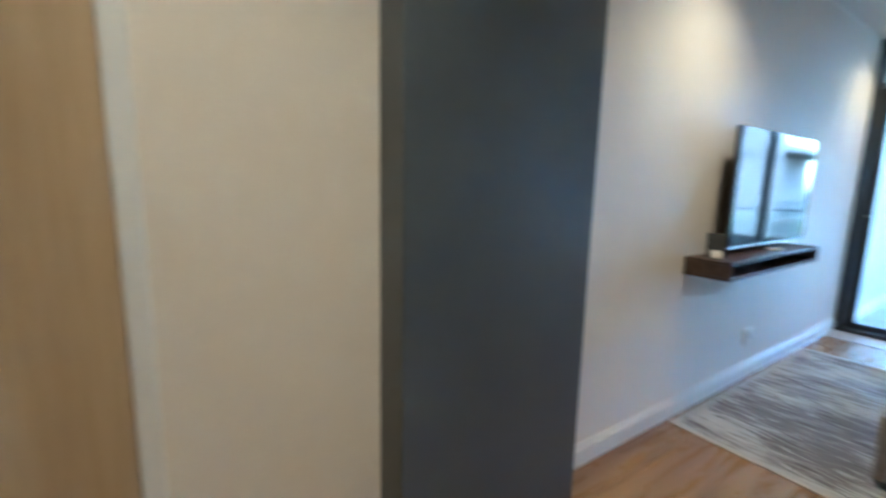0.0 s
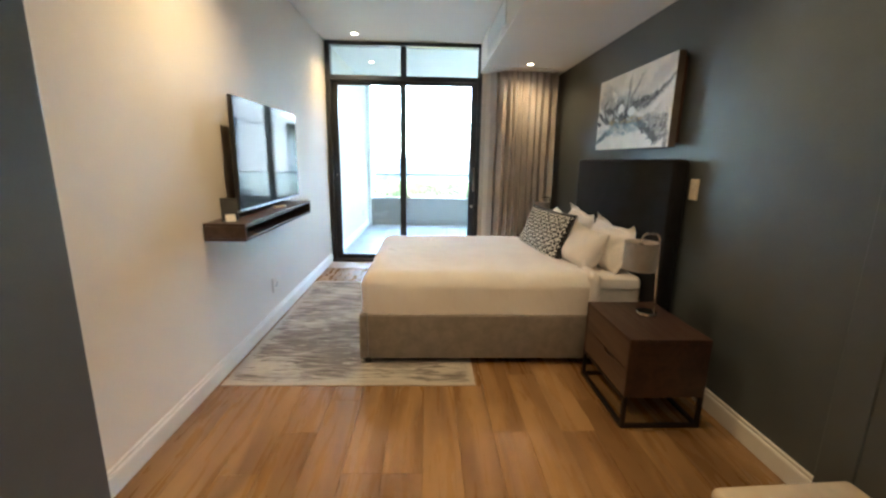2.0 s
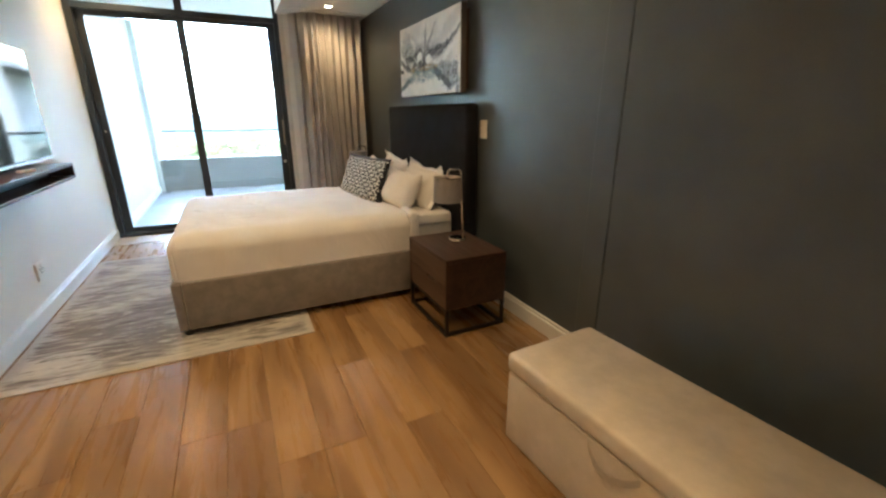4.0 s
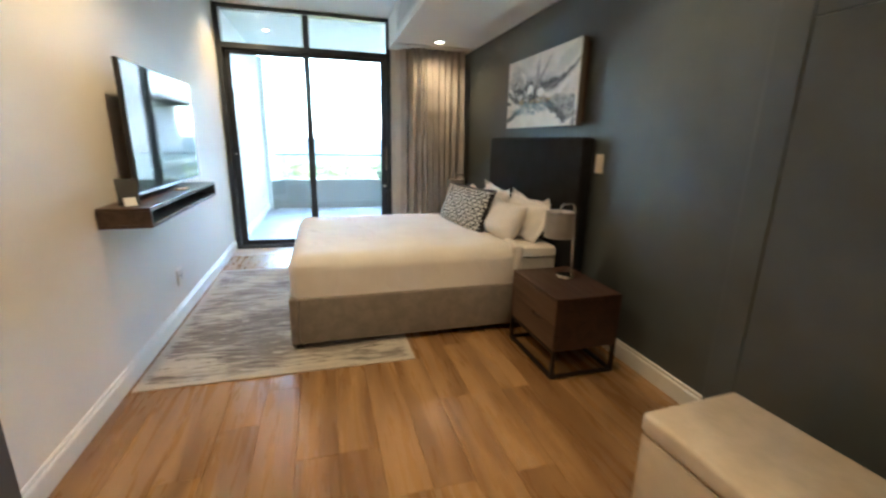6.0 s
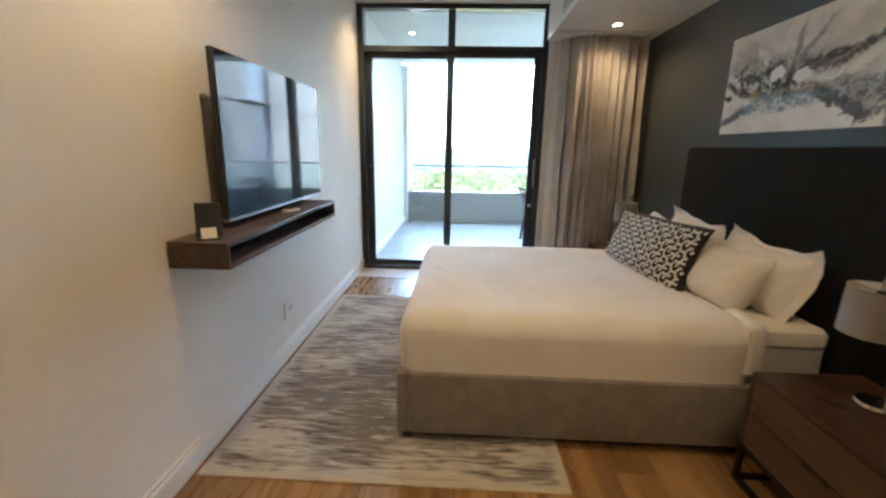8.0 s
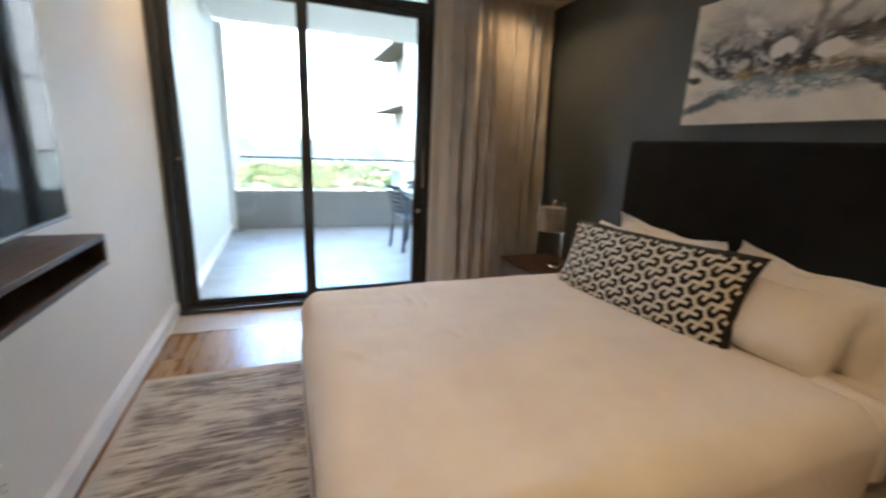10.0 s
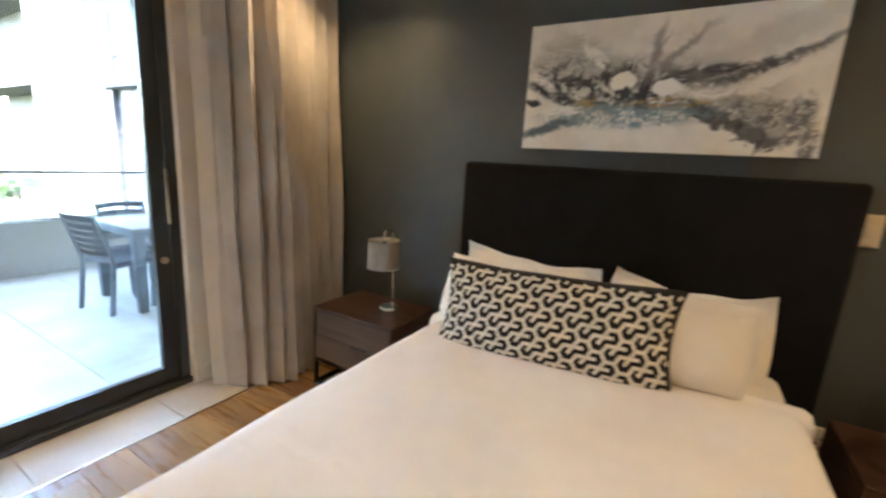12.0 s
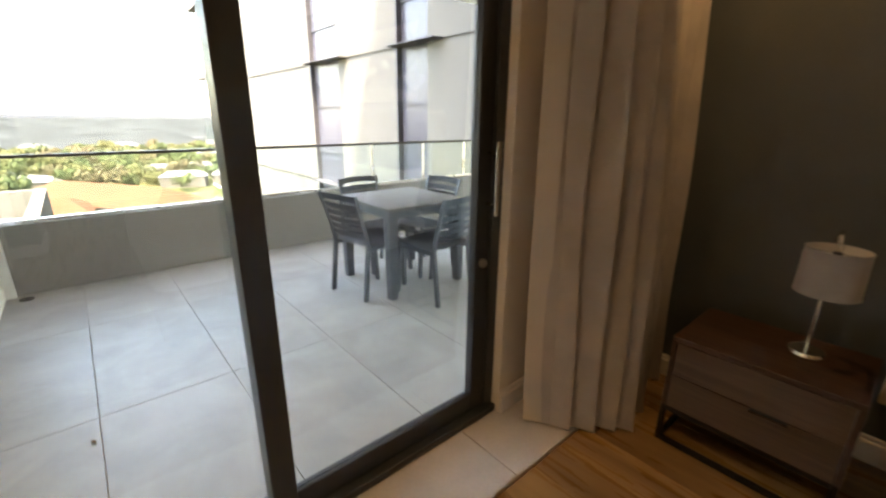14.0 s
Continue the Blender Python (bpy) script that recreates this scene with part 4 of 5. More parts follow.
# ---- rug ----
def rug():
    x0, x1, y0, y1 = 2.757, 5.06, -0.465, 1.150
    hx, hy = (x1 - x0) / 2, (y1 - y0) / 2
    n = Nodes("distressed_rug")
    v = n.coord()
    streak = n.noise(n.coord("Object", (40, 4.6, 1), (0, 0, 2)), 1.0, 5, 0.62, 0.9)
    fine = n.noise(n.coord("Object", (80, 8, 1)), 1.0, 3, 0.6, 0.4)
    zone = n.noise(n.coord("Object", (3.0, 1.5, 1)), 1.0, 3, 0.55, 0.4)
    pile = n.noise(v, 380, 2)
    xyz = n.t.nodes.new("ShaderNodeSeparateXYZ")
    n.put(xyz.inputs[0], v)
    rim = n.math("MINIMUM", n.math("SUBTRACT", hx, n.math("ABSOLUTE", xyz.outputs[0])), n.math("SUBTRACT", hy, n.math("ABSOLUTE", xyz.outputs[1])))
    inner = n.ramp(n.math("ADD", rim, n.math("MULTIPLY", n.math("SUBTRACT", streak, 0.5), 0.16)), 0.03, 0.09)
    torn = n.math("ADD", zone, n.math("MULTIPLY", n.math("SUBTRACT", streak, 0.5), 0.75))
    ragged = n.math("ADD", torn, n.math("MULTIPLY", n.math("SUBTRACT", fine, 0.5), 0.35))
    dash = n.math("ADD", n.math("MULTIPLY", streak, 0.55), n.math("MULTIPLY", fine, 0.45))
    c = n.mix(n.math("MULTIPLY", n.ramp(torn, 0.37, 0.52), inner), (0.47, 0.428, 0.366), (0.285, 0.260, 0.230))
    c = n.mix(n.math("MULTIPLY", n.ramp(ragged, 0.48, 0.60), inner), c, (0.175, 0.152, 0.134))
    c = n.mix(n.math("MULTIPLY", n.ramp(dash, 0.55, 0.60), inner), c, (0.085, 0.069, 0.060))
    c = n.mix(n.ramp(dash, 0.39, 0.45, 0.7, 0.0), c, (0.56, 0.52, 0.455))
    n.bump(n.math("ADD", streak, n.math("MULTIPLY", pile, 0.5)), 0.5, 0.004)
    M["rug"] = n.done(c, 0.95, Sheen_Weight=0.15)
    M["rugedge"] = fabric("rug_binding", (0.50, 0.43, 0.35), 0.95, 300, 0.15, 9)
    t = thing("rug", ((x0 + x1) / 2, (y0 + y1) / 2, 0.0005), "grey and beige distressed streaky rug lying partly under the bed", "rug")

    def fn(u, v):
        x, y = -hx + 0.012 + (2 * hx - 0.024) * u, -hy + 0.012 + (2 * hy - 0.024) * v
        return Vector((x, y, 0.0105 + 0.0012 * noise.noise(Vector((x * 9, y * 9, 0)))))
    part("woven_top", sheet(fn, 90, 60), "rug", t, "streaky grey and beige pile", True)
    part("binding", boxed(-hx, hx, -hy, hy, 0.0, 0.0085, bevel=0.003), "rugedge", t, "beige bound edge")


rug()

# ---- balcony ----
BAL_X1, PAR_H = 9.40, 0.57
setting("balcony_floor", boxed(6.17, 9.62, -6.0, 1.3, -0.3, -0.012), "grout", "large pale grey porcelain tiles on the balcony", "floor")
bm = boxed(6.17, 9.62, 1.16, 1.30, -0.3, 2.86)
box(bm, 9.36, 9.62, 1.08, 1.16, -0.3, 2.86)
setting("balcony_wall", bm, "plaster", "white plastered side wall and pier of the balcony", "wall")
setting("balcony_ceiling", boxed(6.181, 9.12, -6.0, 1.3, 2.86, 3.1), "plaster", "white plastered balcony soffit", "ceiling")
setting("balcony_slab_edge", boxed(9.12, 9.62, -6.0, 1.3, 2.93, 3.25), "plaster", "white slab edge above the balcony", "ceiling")
setting("balcony_parapet", boxed(BAL_X1, 9.62, -4.8, 1.079, -0.3, PAR_H, bevel=0.004), "parapet", "low grey plastered balcony parapet", "parapet")
setting("wall_outside", boxed(6.0, 6.17, -6.0, -1.93, -0.3, 3.1), "plaster", "white plastered outer wall of the flat", "wall")
skirting("baseboard_balcony", (6.18, 1.16, 9.36, 1.16, 0, -1), "pale tile skirting along the balcony wall")

rail = thing("glass_balustrade", (9.50, 0, PAR_H), "clear glass balustrade with slim metal handrail on the parapet", "balustrade")
part("handrail", boxed(-0.022, 0.022, -4.75, 0.98, 0.495, 0.522, bevel=0.005), "iron", rail, "slim dark handrail")
part("shoe", boxed(-0.02, 0.02, -4.75, 0.98, 0.0, 0.02), "steel", rail)
for y in (-3.88, -3.11, -2.3):
    part("post", boxed(-0.012, 0.012, y - 0.014, y + 0.014, 0.021, 0.494), "steel", rail, "slim steel post")
for y0, y1 in ((-4.74, -3.9), (-3.86, -3.13), (-3.09, -2.32), (-2.28, -0.7), (-0.69, 0.97)):
    g = part("pane", boxed(-0.005, 0.005, y0, y1, 0.021, 0.494), "railglass", rail)
    g.visible_shadow = False
dry = thing("dry_leaf", pose(7.02, 0.70, 0.0015, 0, 0, 30), "small curled dry leaf on the balcony tiles", "leaf")
part("blade", sheet(lambda u, v: Vector((0.03 * (u - 0.5), 0.016 * (v - 0.5) * math.sin(math.pi * (0.1 + 0.8 * u)), 0.006 * (2 * v - 1) ** 2)), 6, 4, 0.0008), "trunk", dry)
drain = thing("floor_drain", (9.28, 1.02, 0.0), "small round metal floor drain in the balcony tiles", "drain")
part("grate", rod(bmesh.new(), (0, 0, 0.0), (0, 0, 0.006), 0.045, 18), "iron", drain)


def garden_table():
    t = thing("outdoor_table", (7.815, -1.55, 0), "square graphite resin outdoor table with thick legs", "table")
    h, w = 0.745, 0.395
    part("tabletop", boxed(-w, w, -w, w, h - 0.025, h, bevel=0.008, seg=2), "tabletop", t, "smooth grey tabletop", True)
    for x0, x1, y0, y1 in ((-w + 0.02, w - 0.02, -w + 0.015, -w + 0.035), (-w + 0.02, w - 0.02, w - 0.035, w - 0.015),
                           (-w + 0.015, -w + 0.035, -w + 0.036, w - 0.036), (w - 0.035, w - 0.015, -w + 0.036, w - 0.036)):
        part("apron", boxed(x0, x1, y0, y1, h - 0.085, h - 0.026), "chairgrey", t)
    for x in (-w + 0.045, w - 0.045):
        for y in (-w + 0.045, w - 0.045):
            bm = bmesh.new()
            bmesh.ops.create_cone(bm, cap_ends=True, segments=4, radius1=0.048, radius2=0.062, depth=h - 0.026, matrix=pose(x, y, (h - 0.026) / 2, 0, 0, 45))
            bmesh.ops.bevel(bm, geom=bm.edges[:], offset=0.006, segments=2, affect="EDGES")
            part("leg", bm, "chairgrey", t)


garden_table()


def garden_chair():
    """Faces +y; the origin is on the floor under the seat's middle."""
    t = thing("outdoor_chair", (0, 0, 0), "graphite resin outdoor chair with slatted back", "chair", "chairs round the outdoor table")

    def seat(u, v):
        a, b = 2 * u - 1, 2 * v - 1
        k = (abs(a) ** 4 + abs(b) ** 4) ** 0.25
        sx = 0.215 - 0.012 * b
        return Vector((a * sx * (1 - 0.06 * b * b), 0.205 * b * (1 - 0.05 * a * a), 0.448 - 0.014 * (1 - k ** 2) + 0.012 * b))
    part("seat", sheet(seat, 14, 14, 0.022), "chairgrey", t, "dished seat", True)
    lean = lambda z: -0.20 - 0.125 * ((z - 0.44) / 0.42) ** 1.15 if z > 0.44 else -0.20 - 0.05 * (0.44 - z) / 0.44
    for s in (-1, 1):
        bm = bmesh.new()
        zs = [0.0, 0.15, 0.30, 0.44, 0.56, 0.68, 0.80, 0.845]
        rings = []
        for z in zs:
            y, x = lean(z), s * (0.200 - 0.008 * (z / 0.85) + 0.014 * max(0, (z - 0.62) / 0.22))
            a, b = (0.013, 0.016) if z < 0.4 else (0.011, 0.015)
            if z > 0.83:
                a, b = 0.010, 0.012
            rings.append([bm.verts.new((x + p * a, y + q * b, z)) for p, q in ((-1, -1), (1, -1), (1, 1), (-1, 1))])
        for r0, r1 in zip(rings, rings[1:]):
            for k in range(4):
                bm.faces.new((r0[k], r0[(k + 1) % 4], r1[(k + 1) % 4], r1[k]))
        bm.faces.new(rings[0]), bm.faces.new(rings[-1])
        part("back_post", bm, "chairgrey", t)
        bm = bmesh.new()
        bmesh.ops.create_cone(bm, cap_ends=True, segments=4, radius1=0.019, radius2=0.026, depth=0.435, matrix=pose(s * 0.195, 0.195, 0.2175, 4, 0, 45))
        part("front_leg", bm, "chairgrey", t)
    for z0, hgt in ((0.790, 0.050), (0.728, 0.045), (0.670, 0.044), (0.612, 0.043), (0.556, 0.042), (0.500, 0.042)):
        def slat(u, v, z0=z0, hgt=hgt):
            a = 2 * u - 1
            z = z0 + hgt * v + (0.012 * (1 - a * a) if z0 > 0.77 else 0)
            return Vector((a * 0.194, lean(z) - 0.030 * (1 - a * a), z))
        part("back_slat", sheet(slat, 10, 2, 0.012), "chairgrey", t, "", True)
    for x in (-0.19, 0.19):
        part("side_apron", boxed(x - 0.008, x + 0.008, -0.18, 0.18, 0.395, 0.432), "chairgrey", t)
    part("front_apron", boxed(-0.18, 0.18, 0.178, 0.194, 0.395, 0.435), "chairgrey", t)
    return t


chair = garden_chair()
chair.matrix_basis = pose(7.80, -1.215, 0, 0, 0, 191)
copy_thing(chair, pose(7.385, -1.55, 0, 0, 0, -84))
copy_thing(chair, pose(8.13, -1.51, 0, 0, 0, 94))
copy_thing(chair, pose(7.92, -1.84, 0, 0, 0, 6))

# ---- wings of the building ----
M["facade"] = plain("facade_plaster", (0.118, 0.116, 0.110), 0.9, var=0.06, big=0.5, fine=30, bumpy=0.2, depth=0.004, Specular_IOR_Level=0.05)
M["facade_glass"] = plain("facade_glazing", (0.055, 0.058, 0.078), 0.25, var=0.2, big=0.4, bumpy=0.0, Specular_IOR_Level=0.3)
M["facade_frame"] = plain("facade_frame", (0.045, 0.045, 0.055), 0.6, Specular_IOR_Level=0.2)
M["slab"] = plain("pale_concrete", (0.075, 0.074, 0.072), 0.85, var=0.1, big=0.8, Specular_IOR_Level=0.05)
FY = -4.8
wing = thing("apartment_wing", (0, 0, 0), "tall pale plastered wing with recessed glazing strips", "building")
for x0, x1 in ((9.63, 9.95), (10.25, 11.5), (12.5, 15.0), (16.6, 22.0)):
    part("wall", boxed(x0, x1, FY - 1.2, FY, -28, 27), "facade", wing)
for x0, x1 in ((9.95, 10.25), (11.5, 12.5), (15.0, 16.6)):
    part("window_strip", boxed(x0, x1, FY - 1.2, FY - 0.10, -28, 27), "facade_glass", wing, "dark glazing strip")
    for k in range(-4, 9):
        z = 2.76 + 3.1 * k
        if x1 - x0 > 0.5:
            part("sun_canopy", boxed(x0 - 0.45, x1 + 0.02, FY - 0.1, FY + 0.26, z - 0.02, z + 0.005), "facade_frame", wing, "thin projecting canopy")
        part("mullion", boxed(x0 + 0.02, x1 - 0.02, FY - 0.102, FY - 0.07, z - 1.12, z - 1.08), "facade_frame", wing)
        part("mullion", boxed(x0 + 0.02, x1 - 0.02, FY - 0.102, FY - 0.07, z - 2.32, z - 2.28), "facade_frame", wing)
        part("mullion", boxed(x1 - 0.035, x1 + 0.02, FY - 0.102, FY + 0.012, z - 3.08, z - 0.025), "facade_frame", wing)
for k in range(-3, 8):
    for x0, x1 in ((10.27, 11.03), (12.54, 14.53), (16.64, 22.0)):
        part("drip_ledge", boxed(x0, x1, FY, FY + 0.03, 2.745 + 3.1 * k, 2.765 + 3.1 * k), "slab", wing, "thin drip ledge")
far = thing("apartment_block_far", (0, 0, 0), "white apartment block with projecting balcony slabs", "building")
part("wall", boxed(22.4, 30.0, -16, -6.2, -28, 27), "facade", far)
for k in range(-8, 8):
    z = 3.1 * k
    part("balcony_slab", boxed(22.0, 30.4, -6.2, -4.9, z, z + 0.22), "slab", far, "white balcony slab")
    part("balcony_front", boxed(22.0, 30.4, -4.98, -4.9, z + 0.23, z + 0.95), "railglass", far)
# unseen mass, its top set so its shadow edge crosses the wing
upper = tagged(part("upper_storeys", boxed(-8, 9.62, -12, 14, 3.26, 12.5), "facade"), "unseen storeys above the flat, added to shade the balcony and wing", "building", kind="structure")

nb = thing("neighbour_roof", (0, 0, 0), "flat grey neighbouring roof with pale parapet walls", "building")
part("wall", boxed(16.2, 24.3, 1.45, 14, -28, -1.9), "slab", nb)
part("roof", boxed(16.5, 24.0, 1.75, 13.7, -1.9, -1.85), "parapet", nb)
part("parapet_wall", boxed(16.2, 24.3, 1.45, 1.75, -1.9, -1.0), "slab", nb)
part("parapet_wall", boxed(24.0, 24.3, 1.75, 14, -1.9, -1.0), "slab", nb)
part("parapet_wall", boxed(16.2, 16.5, 1.75, 14, -1.9, -1.0), "slab", nb)

# ---- land ----
GZ = -30.0


def ground_mat():
    n = Nodes("suburban_ground")
    v = n.coord("Object")
    a, b, c = n.noise(v, 0.012, 5, 0.6), n.noise(v, 0.06, 4, 0.6), n.noise(v, 0.004, 3)
    col = n.mix(n.ramp(a, 0.35, 0.65), (0.032, 0.042, 0.014), (0.055, 0.050, 0.022))
    col = n.mix(n.ramp(b, 0.64, 0.72), col, (0.10, 0.085, 0.06))
    col = n.mix(n.ramp(c, 0.45, 0.6, 0.0, 0.5), col, (0.045, 0.05, 0.03))
    return n.done(col, 0.95, Specular_IOR_Level=0.05)


M["ground"] = ground_mat()
bm = bmesh.new()
bmesh.ops.create_grid(bm, x_segments=2, y_segments=2, size=4000, matrix=Matrix.Translation((0, 0, GZ)))
setting("ground", bm, "ground", "green and dusty suburban land reaching the horizon", "ground")

for nm, colr in (("leaf_a", (0.044, 0.054, 0.025)), ("leaf_b", (0.055, 0.057, 0.027)), ("leaf_c", (0.038, 0.050, 0.024)), ("leaf_d", (0.055, 0.049, 0.029))):
    M[nm] = plain(nm, colr, 0.9, var=0.18, big=0.12, fine=0.9, bumpy=0.0, Specular_IOR_Level=0.03)
# distance haze is put into the blue-grey base colour of both
M["haze_hill"] = plain("far_hill_haze_tint", (0.028, 0.032, 0.037), 1.0, var=0.10, big=0.003, fine=0.02, bumpy=0.0, Specular_IOR_Level=0.0)
M["far_land"] = plain("far_woods_haze_tint", (0.021, 0.025, 0.026), 1.0, var=0.30, big=0.03, fine=0.2, bumpy=0.0, Specular_IOR_Level=0.0)
M["roof_tile"] = plain("terracotta_roof", (0.058, 0.030, 0.018), 0.9, var=0.14, big=0.15, fine=3, bumpy=0.3, depth=0.05, Specular_IOR_Level=0.03)
M["housewall"] = plain("house_wall", (0.070, 0.064, 0.057), 0.9, var=0.08, big=0.2, Specular_IOR_Level=0.03)
M["whiteroof"] = plain("white_sheet_roof", (0.085, 0.087, 0.09), 0.8, var=0.08, big=0.2, Specular_IOR_Level=0.05)


def crown_mesh(seed, mat):
    """A loose crown of many small leaf clumps."""
    rnd = random.Random(seed)
    verts, faces = [], []
    lobes = [(Vector((rnd.uniform(-2.6, 2.6), rnd.uniform(-2.6, 2.6), rnd.uniform(4.2, 7.4))), rnd.uniform(1.3, 2.3)) for _ in range(9)]
    for c, r in lobes:
        for _ in range(64):
            d = Vector((rnd.gauss(0, 1), rnd.gauss(0, 1), rnd.gauss(0, 0.8) + 0.25)).normalized()
            p = c + d * r * rnd.uniform(0.75, 1.1)
            s = rnd.uniform(0.24, 0.50)
            a = Vector((rnd.gauss(0, 1), rnd.gauss(0, 1), rnd.gauss(0, 1))).normalized()
            b = d.cross(a).normalized() if d.cross(a).length > 0.01 else Vector((1, 0, 0))
            a = b.cross(d) + d * rnd.uniform(-0.5, 0.5)
            k = len(verts)
            verts += [p + a * s, p + b * s, p - a * s * 0.8, p - b * s]
            faces.append((k, k + 1, k + 2, k + 3))
    me = bpy.data.meshes.new("crown")
    me.from_pydata([tuple(v) for v in verts], [], faces)
    me.materials.append(M[mat])
    return me


crowns = [crown_mesh(k, ("leaf_a", "leaf_b", "leaf_c", "leaf_d")[k % 4]) for k in range(8)]
bm = bmesh.new()
rod(bm, (0, 0, 0), (0.2, 0.1, 4.6), 0.28, 8, 0.14)
for k in range(5):
    a = 1.257 * k
    rod(bm, (0.15, 0.1, 3.2 + 0.2 * k), (1.9 * math.cos(a), 1.9 * math.sin(a), 5.6), 0.12, 6, 0.04)
trunk = mesh("trunk", bm, "trunk")
rnd = random.Random(11)
HOUSES = []


def house(x, y, w, d, hgt, yaw, roof, label, hip=0.35, group="houses among the trees"):
    t = thing("house", pose(x, y, GZ, 0, 0, yaw), label, "house", group)
    part("wall", boxed(-w / 2, w / 2, -d / 2, d / 2, 0, hgt), "housewall", t)
    bm = bmesh.new()
    e, rh = 0.6, d * 0.26
    low = [bm.verts.new((sx * (w / 2 + e), sy * (d / 2 + e), hgt)) for sx, sy in ((-1, -1), (1, -1), (1, 1), (-1, 1))]
    top = [bm.verts.new((sx * (w / 2 - d * hip), 0, hgt + rh)) for sx in (-1, 1)]
    for f in ((low[0], low[1], top[1], top[0]), (low[2], low[3], top[0], top[1]), (low[1], low[2], top[1]), (low[3], low[0], top[0]), low[::-1]):
        bm.faces.new(f)
    part("roof", bm, roof, t)
    for k in range(max(2, int(w / 4))):
        xx = -w / 2 + (k + 0.5) * w / max(2, int(w / 4))
        part("window", boxed(xx - 0.7, xx + 0.7, -d / 2 - 0.04, -d / 2 - 0.005, 0.9, 2.2), "facade_glass", t)
    HOUSES.append((x, y, max(w, d) * 0.75))


house(178, -6, 60, 20, 5, 33, "roof_tile", "long house with an orange terracotta hipped roof")
house(168, 12, 26, 15, 4.6, 80, "roof_tile", "long house with an orange terracotta hipped roof")
for hx, hy, hw in ((267, -33, 16), (269, -48, 18), (349, -79, 30), (230, -36, 18), (228, -55, 14)):
    house(hx, hy, hw, 9, 5, 70, "whiteroof", "pale house between garden trees")
for k in range(30):
    ang, dist = radians(rnd.uniform(-34, 16)), rnd.uniform(215, 900)
    house(dist * math.cos(ang), dist * math.sin(ang), rnd.uniform(12, 26), rnd.uniform(8, 13), rnd.uniform(3.2, 6.5), rnd.uniform(0, 180),
          rnd.choice(["whiteroof", "whiteroof", "roof_tile", "slab"]), "pale house between garden trees")
count = 0
while count < 950:
    ang = radians(rnd.uniform(-38, 24))
    dist = 75 + 385 * rnd.random() ** 0.8
    x, y = dist * math.cos(ang), dist * math.sin(ang)
    if dist < 150 and radians(-13) < ang < radians(8):
        continue
    if any(math.hypot(x - hx, y - hy) < r for hx, hy, r in HOUSES):
        continue
    sc = rnd.uniform(0.75, 1.5)
    if count < 150:
        t = thing("tree", Matrix.LocRotScale((x, y, GZ), Euler((0, 0, rnd.uniform(0, 6.28))), (sc, sc, sc)), "broad leafy green garden tree", "tree", "suburban trees")
        o = new("trunk", trunk)
        o.parent = t
        o = new("crown", crowns[count % 8])
        o.parent = t
    else:
        if count == 150:
            woods_v, woods_f, woods_m = [], [], []
        me = crowns[count % 8]
        base = len(woods_v)
        a = rnd.uniform(0, 6.28)
        ca, sa = math.cos(a) * sc, math.sin(a) * sc
        woods_v += [(x + ca * q.co.x - sa * q.co.y, y + sa * q.co.x + ca * q.co.y, GZ + sc * (q.co.z - 2.0)) for q in me.vertices]
        woods_f += [tuple(base + i for i in p.vertices) for p in me.polygons]
        woods_m += [count % 4] * len(me.polygons)
    count += 1
me = bpy.data.meshes.new("woods")
me.from_pydata(woods_v, [], woods_f)
for k in ("leaf_a", "leaf_b", "leaf_c", "leaf_d"):
    me.materials.append(M[k])
me.polygons.foreach_set("material_index", woods_m)
tagged(new("woods", me), "dense green woods between the far houses", "woods", kind="stuff")


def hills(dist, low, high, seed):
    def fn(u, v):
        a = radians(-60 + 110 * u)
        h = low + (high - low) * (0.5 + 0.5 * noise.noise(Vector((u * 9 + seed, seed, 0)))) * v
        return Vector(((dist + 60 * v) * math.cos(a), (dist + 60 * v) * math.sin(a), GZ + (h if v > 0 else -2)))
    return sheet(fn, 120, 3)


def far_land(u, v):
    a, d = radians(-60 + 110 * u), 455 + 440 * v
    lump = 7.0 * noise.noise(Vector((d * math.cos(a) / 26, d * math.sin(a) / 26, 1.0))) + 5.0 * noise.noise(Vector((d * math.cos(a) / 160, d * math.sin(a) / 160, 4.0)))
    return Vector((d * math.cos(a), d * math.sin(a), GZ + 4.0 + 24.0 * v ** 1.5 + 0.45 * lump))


setting("backdrop_land", sheet(far_land, 260, 60), "far_land", "wooded land beyond the suburb, distance haze put into its colour", "land", True)
setting("backdrop", hills(880, 27, 36, 2.0), "haze_hill", "hills on the horizon, pale distance haze put into their colour", "hills", True)

# ---- floor planks and tiles ----
rnd = random.Random(21)
PW = 0.187
floor_ob = bpy.data.objects["floor"]
plank_cache = {}


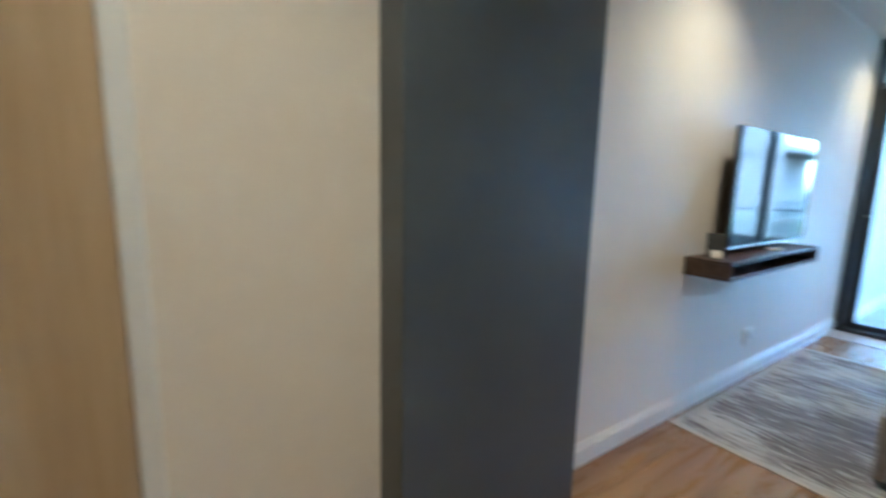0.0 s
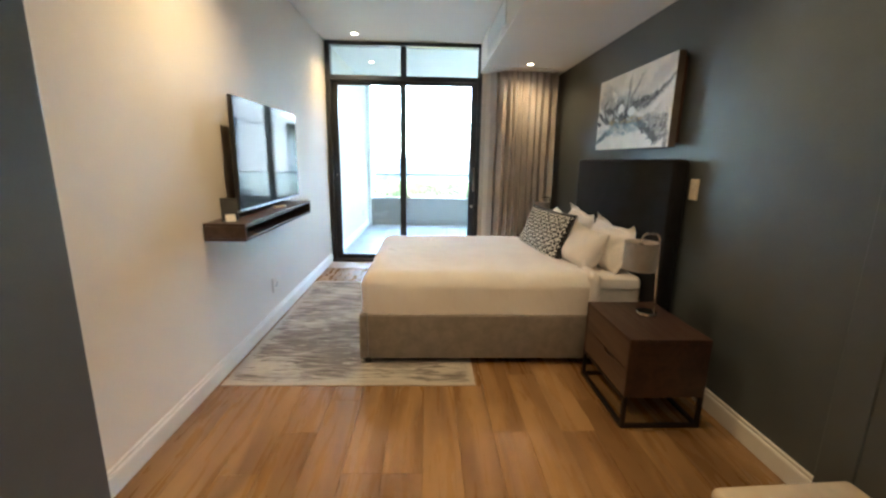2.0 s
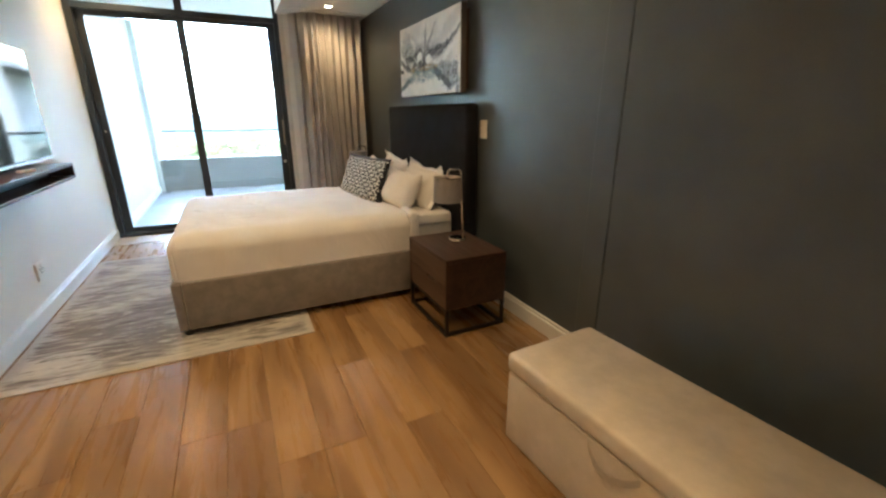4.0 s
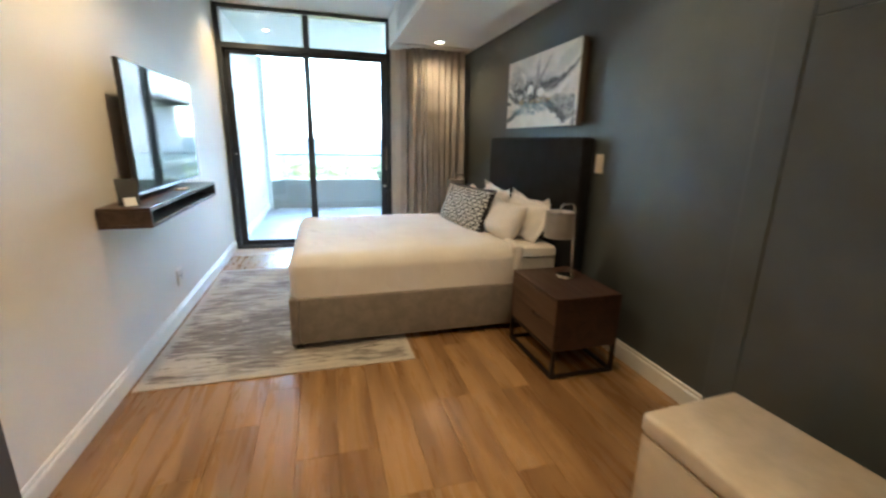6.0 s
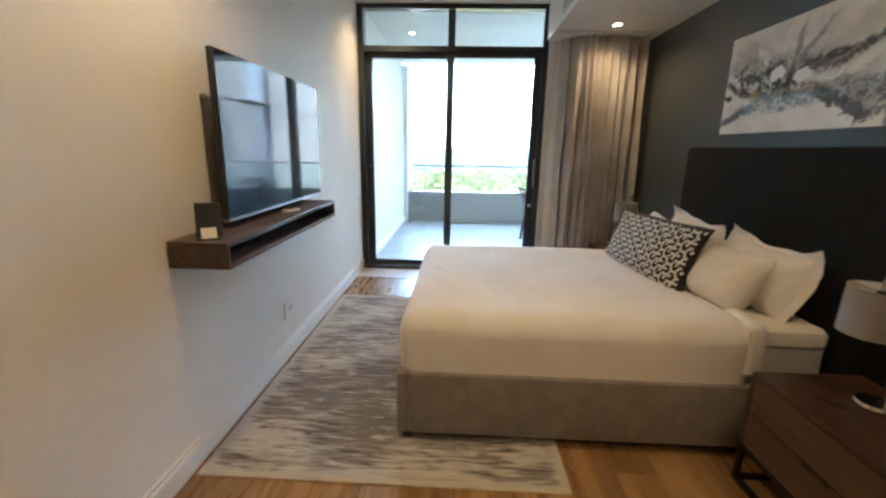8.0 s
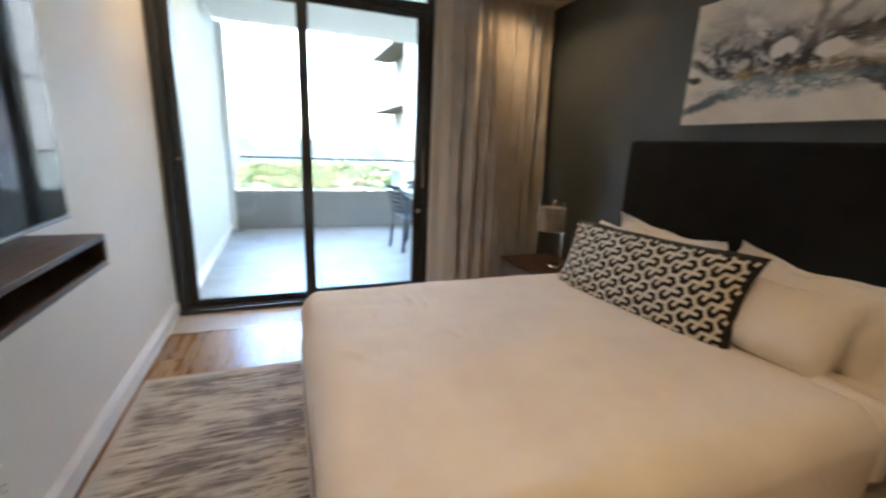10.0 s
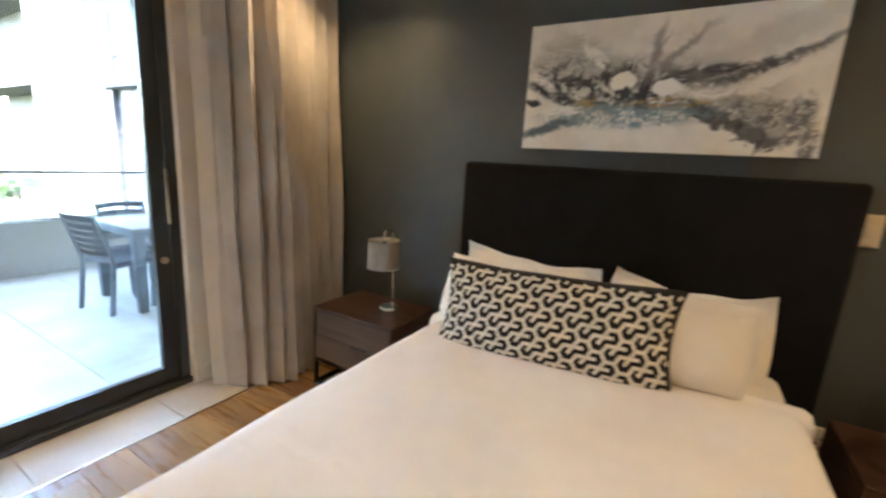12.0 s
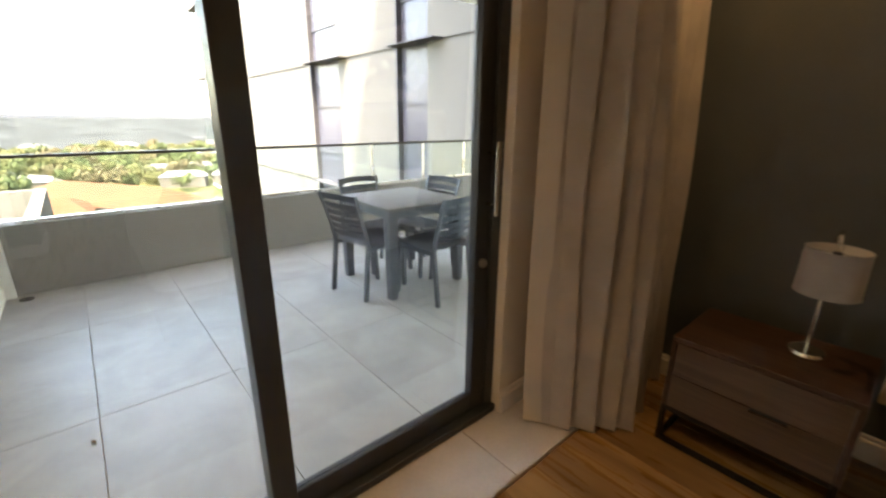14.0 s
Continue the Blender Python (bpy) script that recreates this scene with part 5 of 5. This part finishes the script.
def piece(name, sx, sy, mat, parent, x, y, z0, z1, bev):
    key = (name, round(sx, 3), round(sy, 3))
    if key not in plank_cache:
        bm = bmesh.new()
        lo = [bm.verts.new((px * sx / 2, py * sy / 2, z0)) for px, py in ((-1, -1), (1, -1), (1, 1), (-1, 1))]
        mi = [bm.verts.new((px * sx / 2, py * sy / 2, z1 - bev)) for px, py in ((-1, -1), (1, -1), (1, 1), (-1, 1))]
        hi = [bm.verts.new((px * (sx / 2 - bev), py * (sy / 2 - bev), z1)) for px, py in ((-1, -1), (1, -1), (1, 1), (-1, 1))]
        for a, b in ((lo, mi), (mi, hi)):
            for k in range(4):
                bm.faces.new((a[k], a[(k + 1) % 4], b[(k + 1) % 4], b[k]))
        bm.faces.new(hi)
        plank_cache[key] = mesh(name, bm, mat)
    o = new(name, plank_cache[key])
    o.parent = parent
    o.matrix_basis = Matrix.Translation((x, y, 0))


y = Y_HEAD
row = 0
while y < Y_TV - 0.01:
    w = min(PW, Y_TV - y)
    x = X_BACK - rnd.choice([0.0, 0.3, 0.6, 0.9])
    while x < 5.67:
        a, b = max(x, X_BACK), min(x + 1.2, 5.672)
        if b - a > 0.05:
            piece("plank", b - a - 0.0009, w - 0.0009, "floor", floor_ob, (a + b) / 2, y + w / 2, -0.0115, 0.0, 0.0005)
        x += 1.2
    y += PW
    row += 1
sill_ob = bpy.data.objects["sill"]
for k in range(-3, 2):
    a, b = max(0.0 + 0.6 * k, Y_HEAD), min(0.6 + 0.6 * k, Y_TV)
    if b - a > 0.03:
        piece("tile", 0.335, b - a - 0.003, "sill", sill_ob, 5.852, (a + b) / 2, -0.0095, 0.0, 0.001)
bal = bpy.data.objects["balcony_floor"]
for i in range(3):
    for j in range(-10, 3):
        x0, x1 = max(6.17, 6.02 + 1.19 * i), min(9.4, 6.02 + 1.19 * (i + 1))
        y0, y1 = max(-5.0, 0.07 + 0.6 * j), min(1.16, 0.67 + 0.6 * j)
        if y1 - y0 > 0.02 and x1 - x0 > 0.02:
            piece("tile", x1 - x0 - 0.003, y1 - y0 - 0.003, "tile", bal, (x0 + x1) / 2, (y0 + y1) / 2, -0.0115, 0.0, 0.0015)
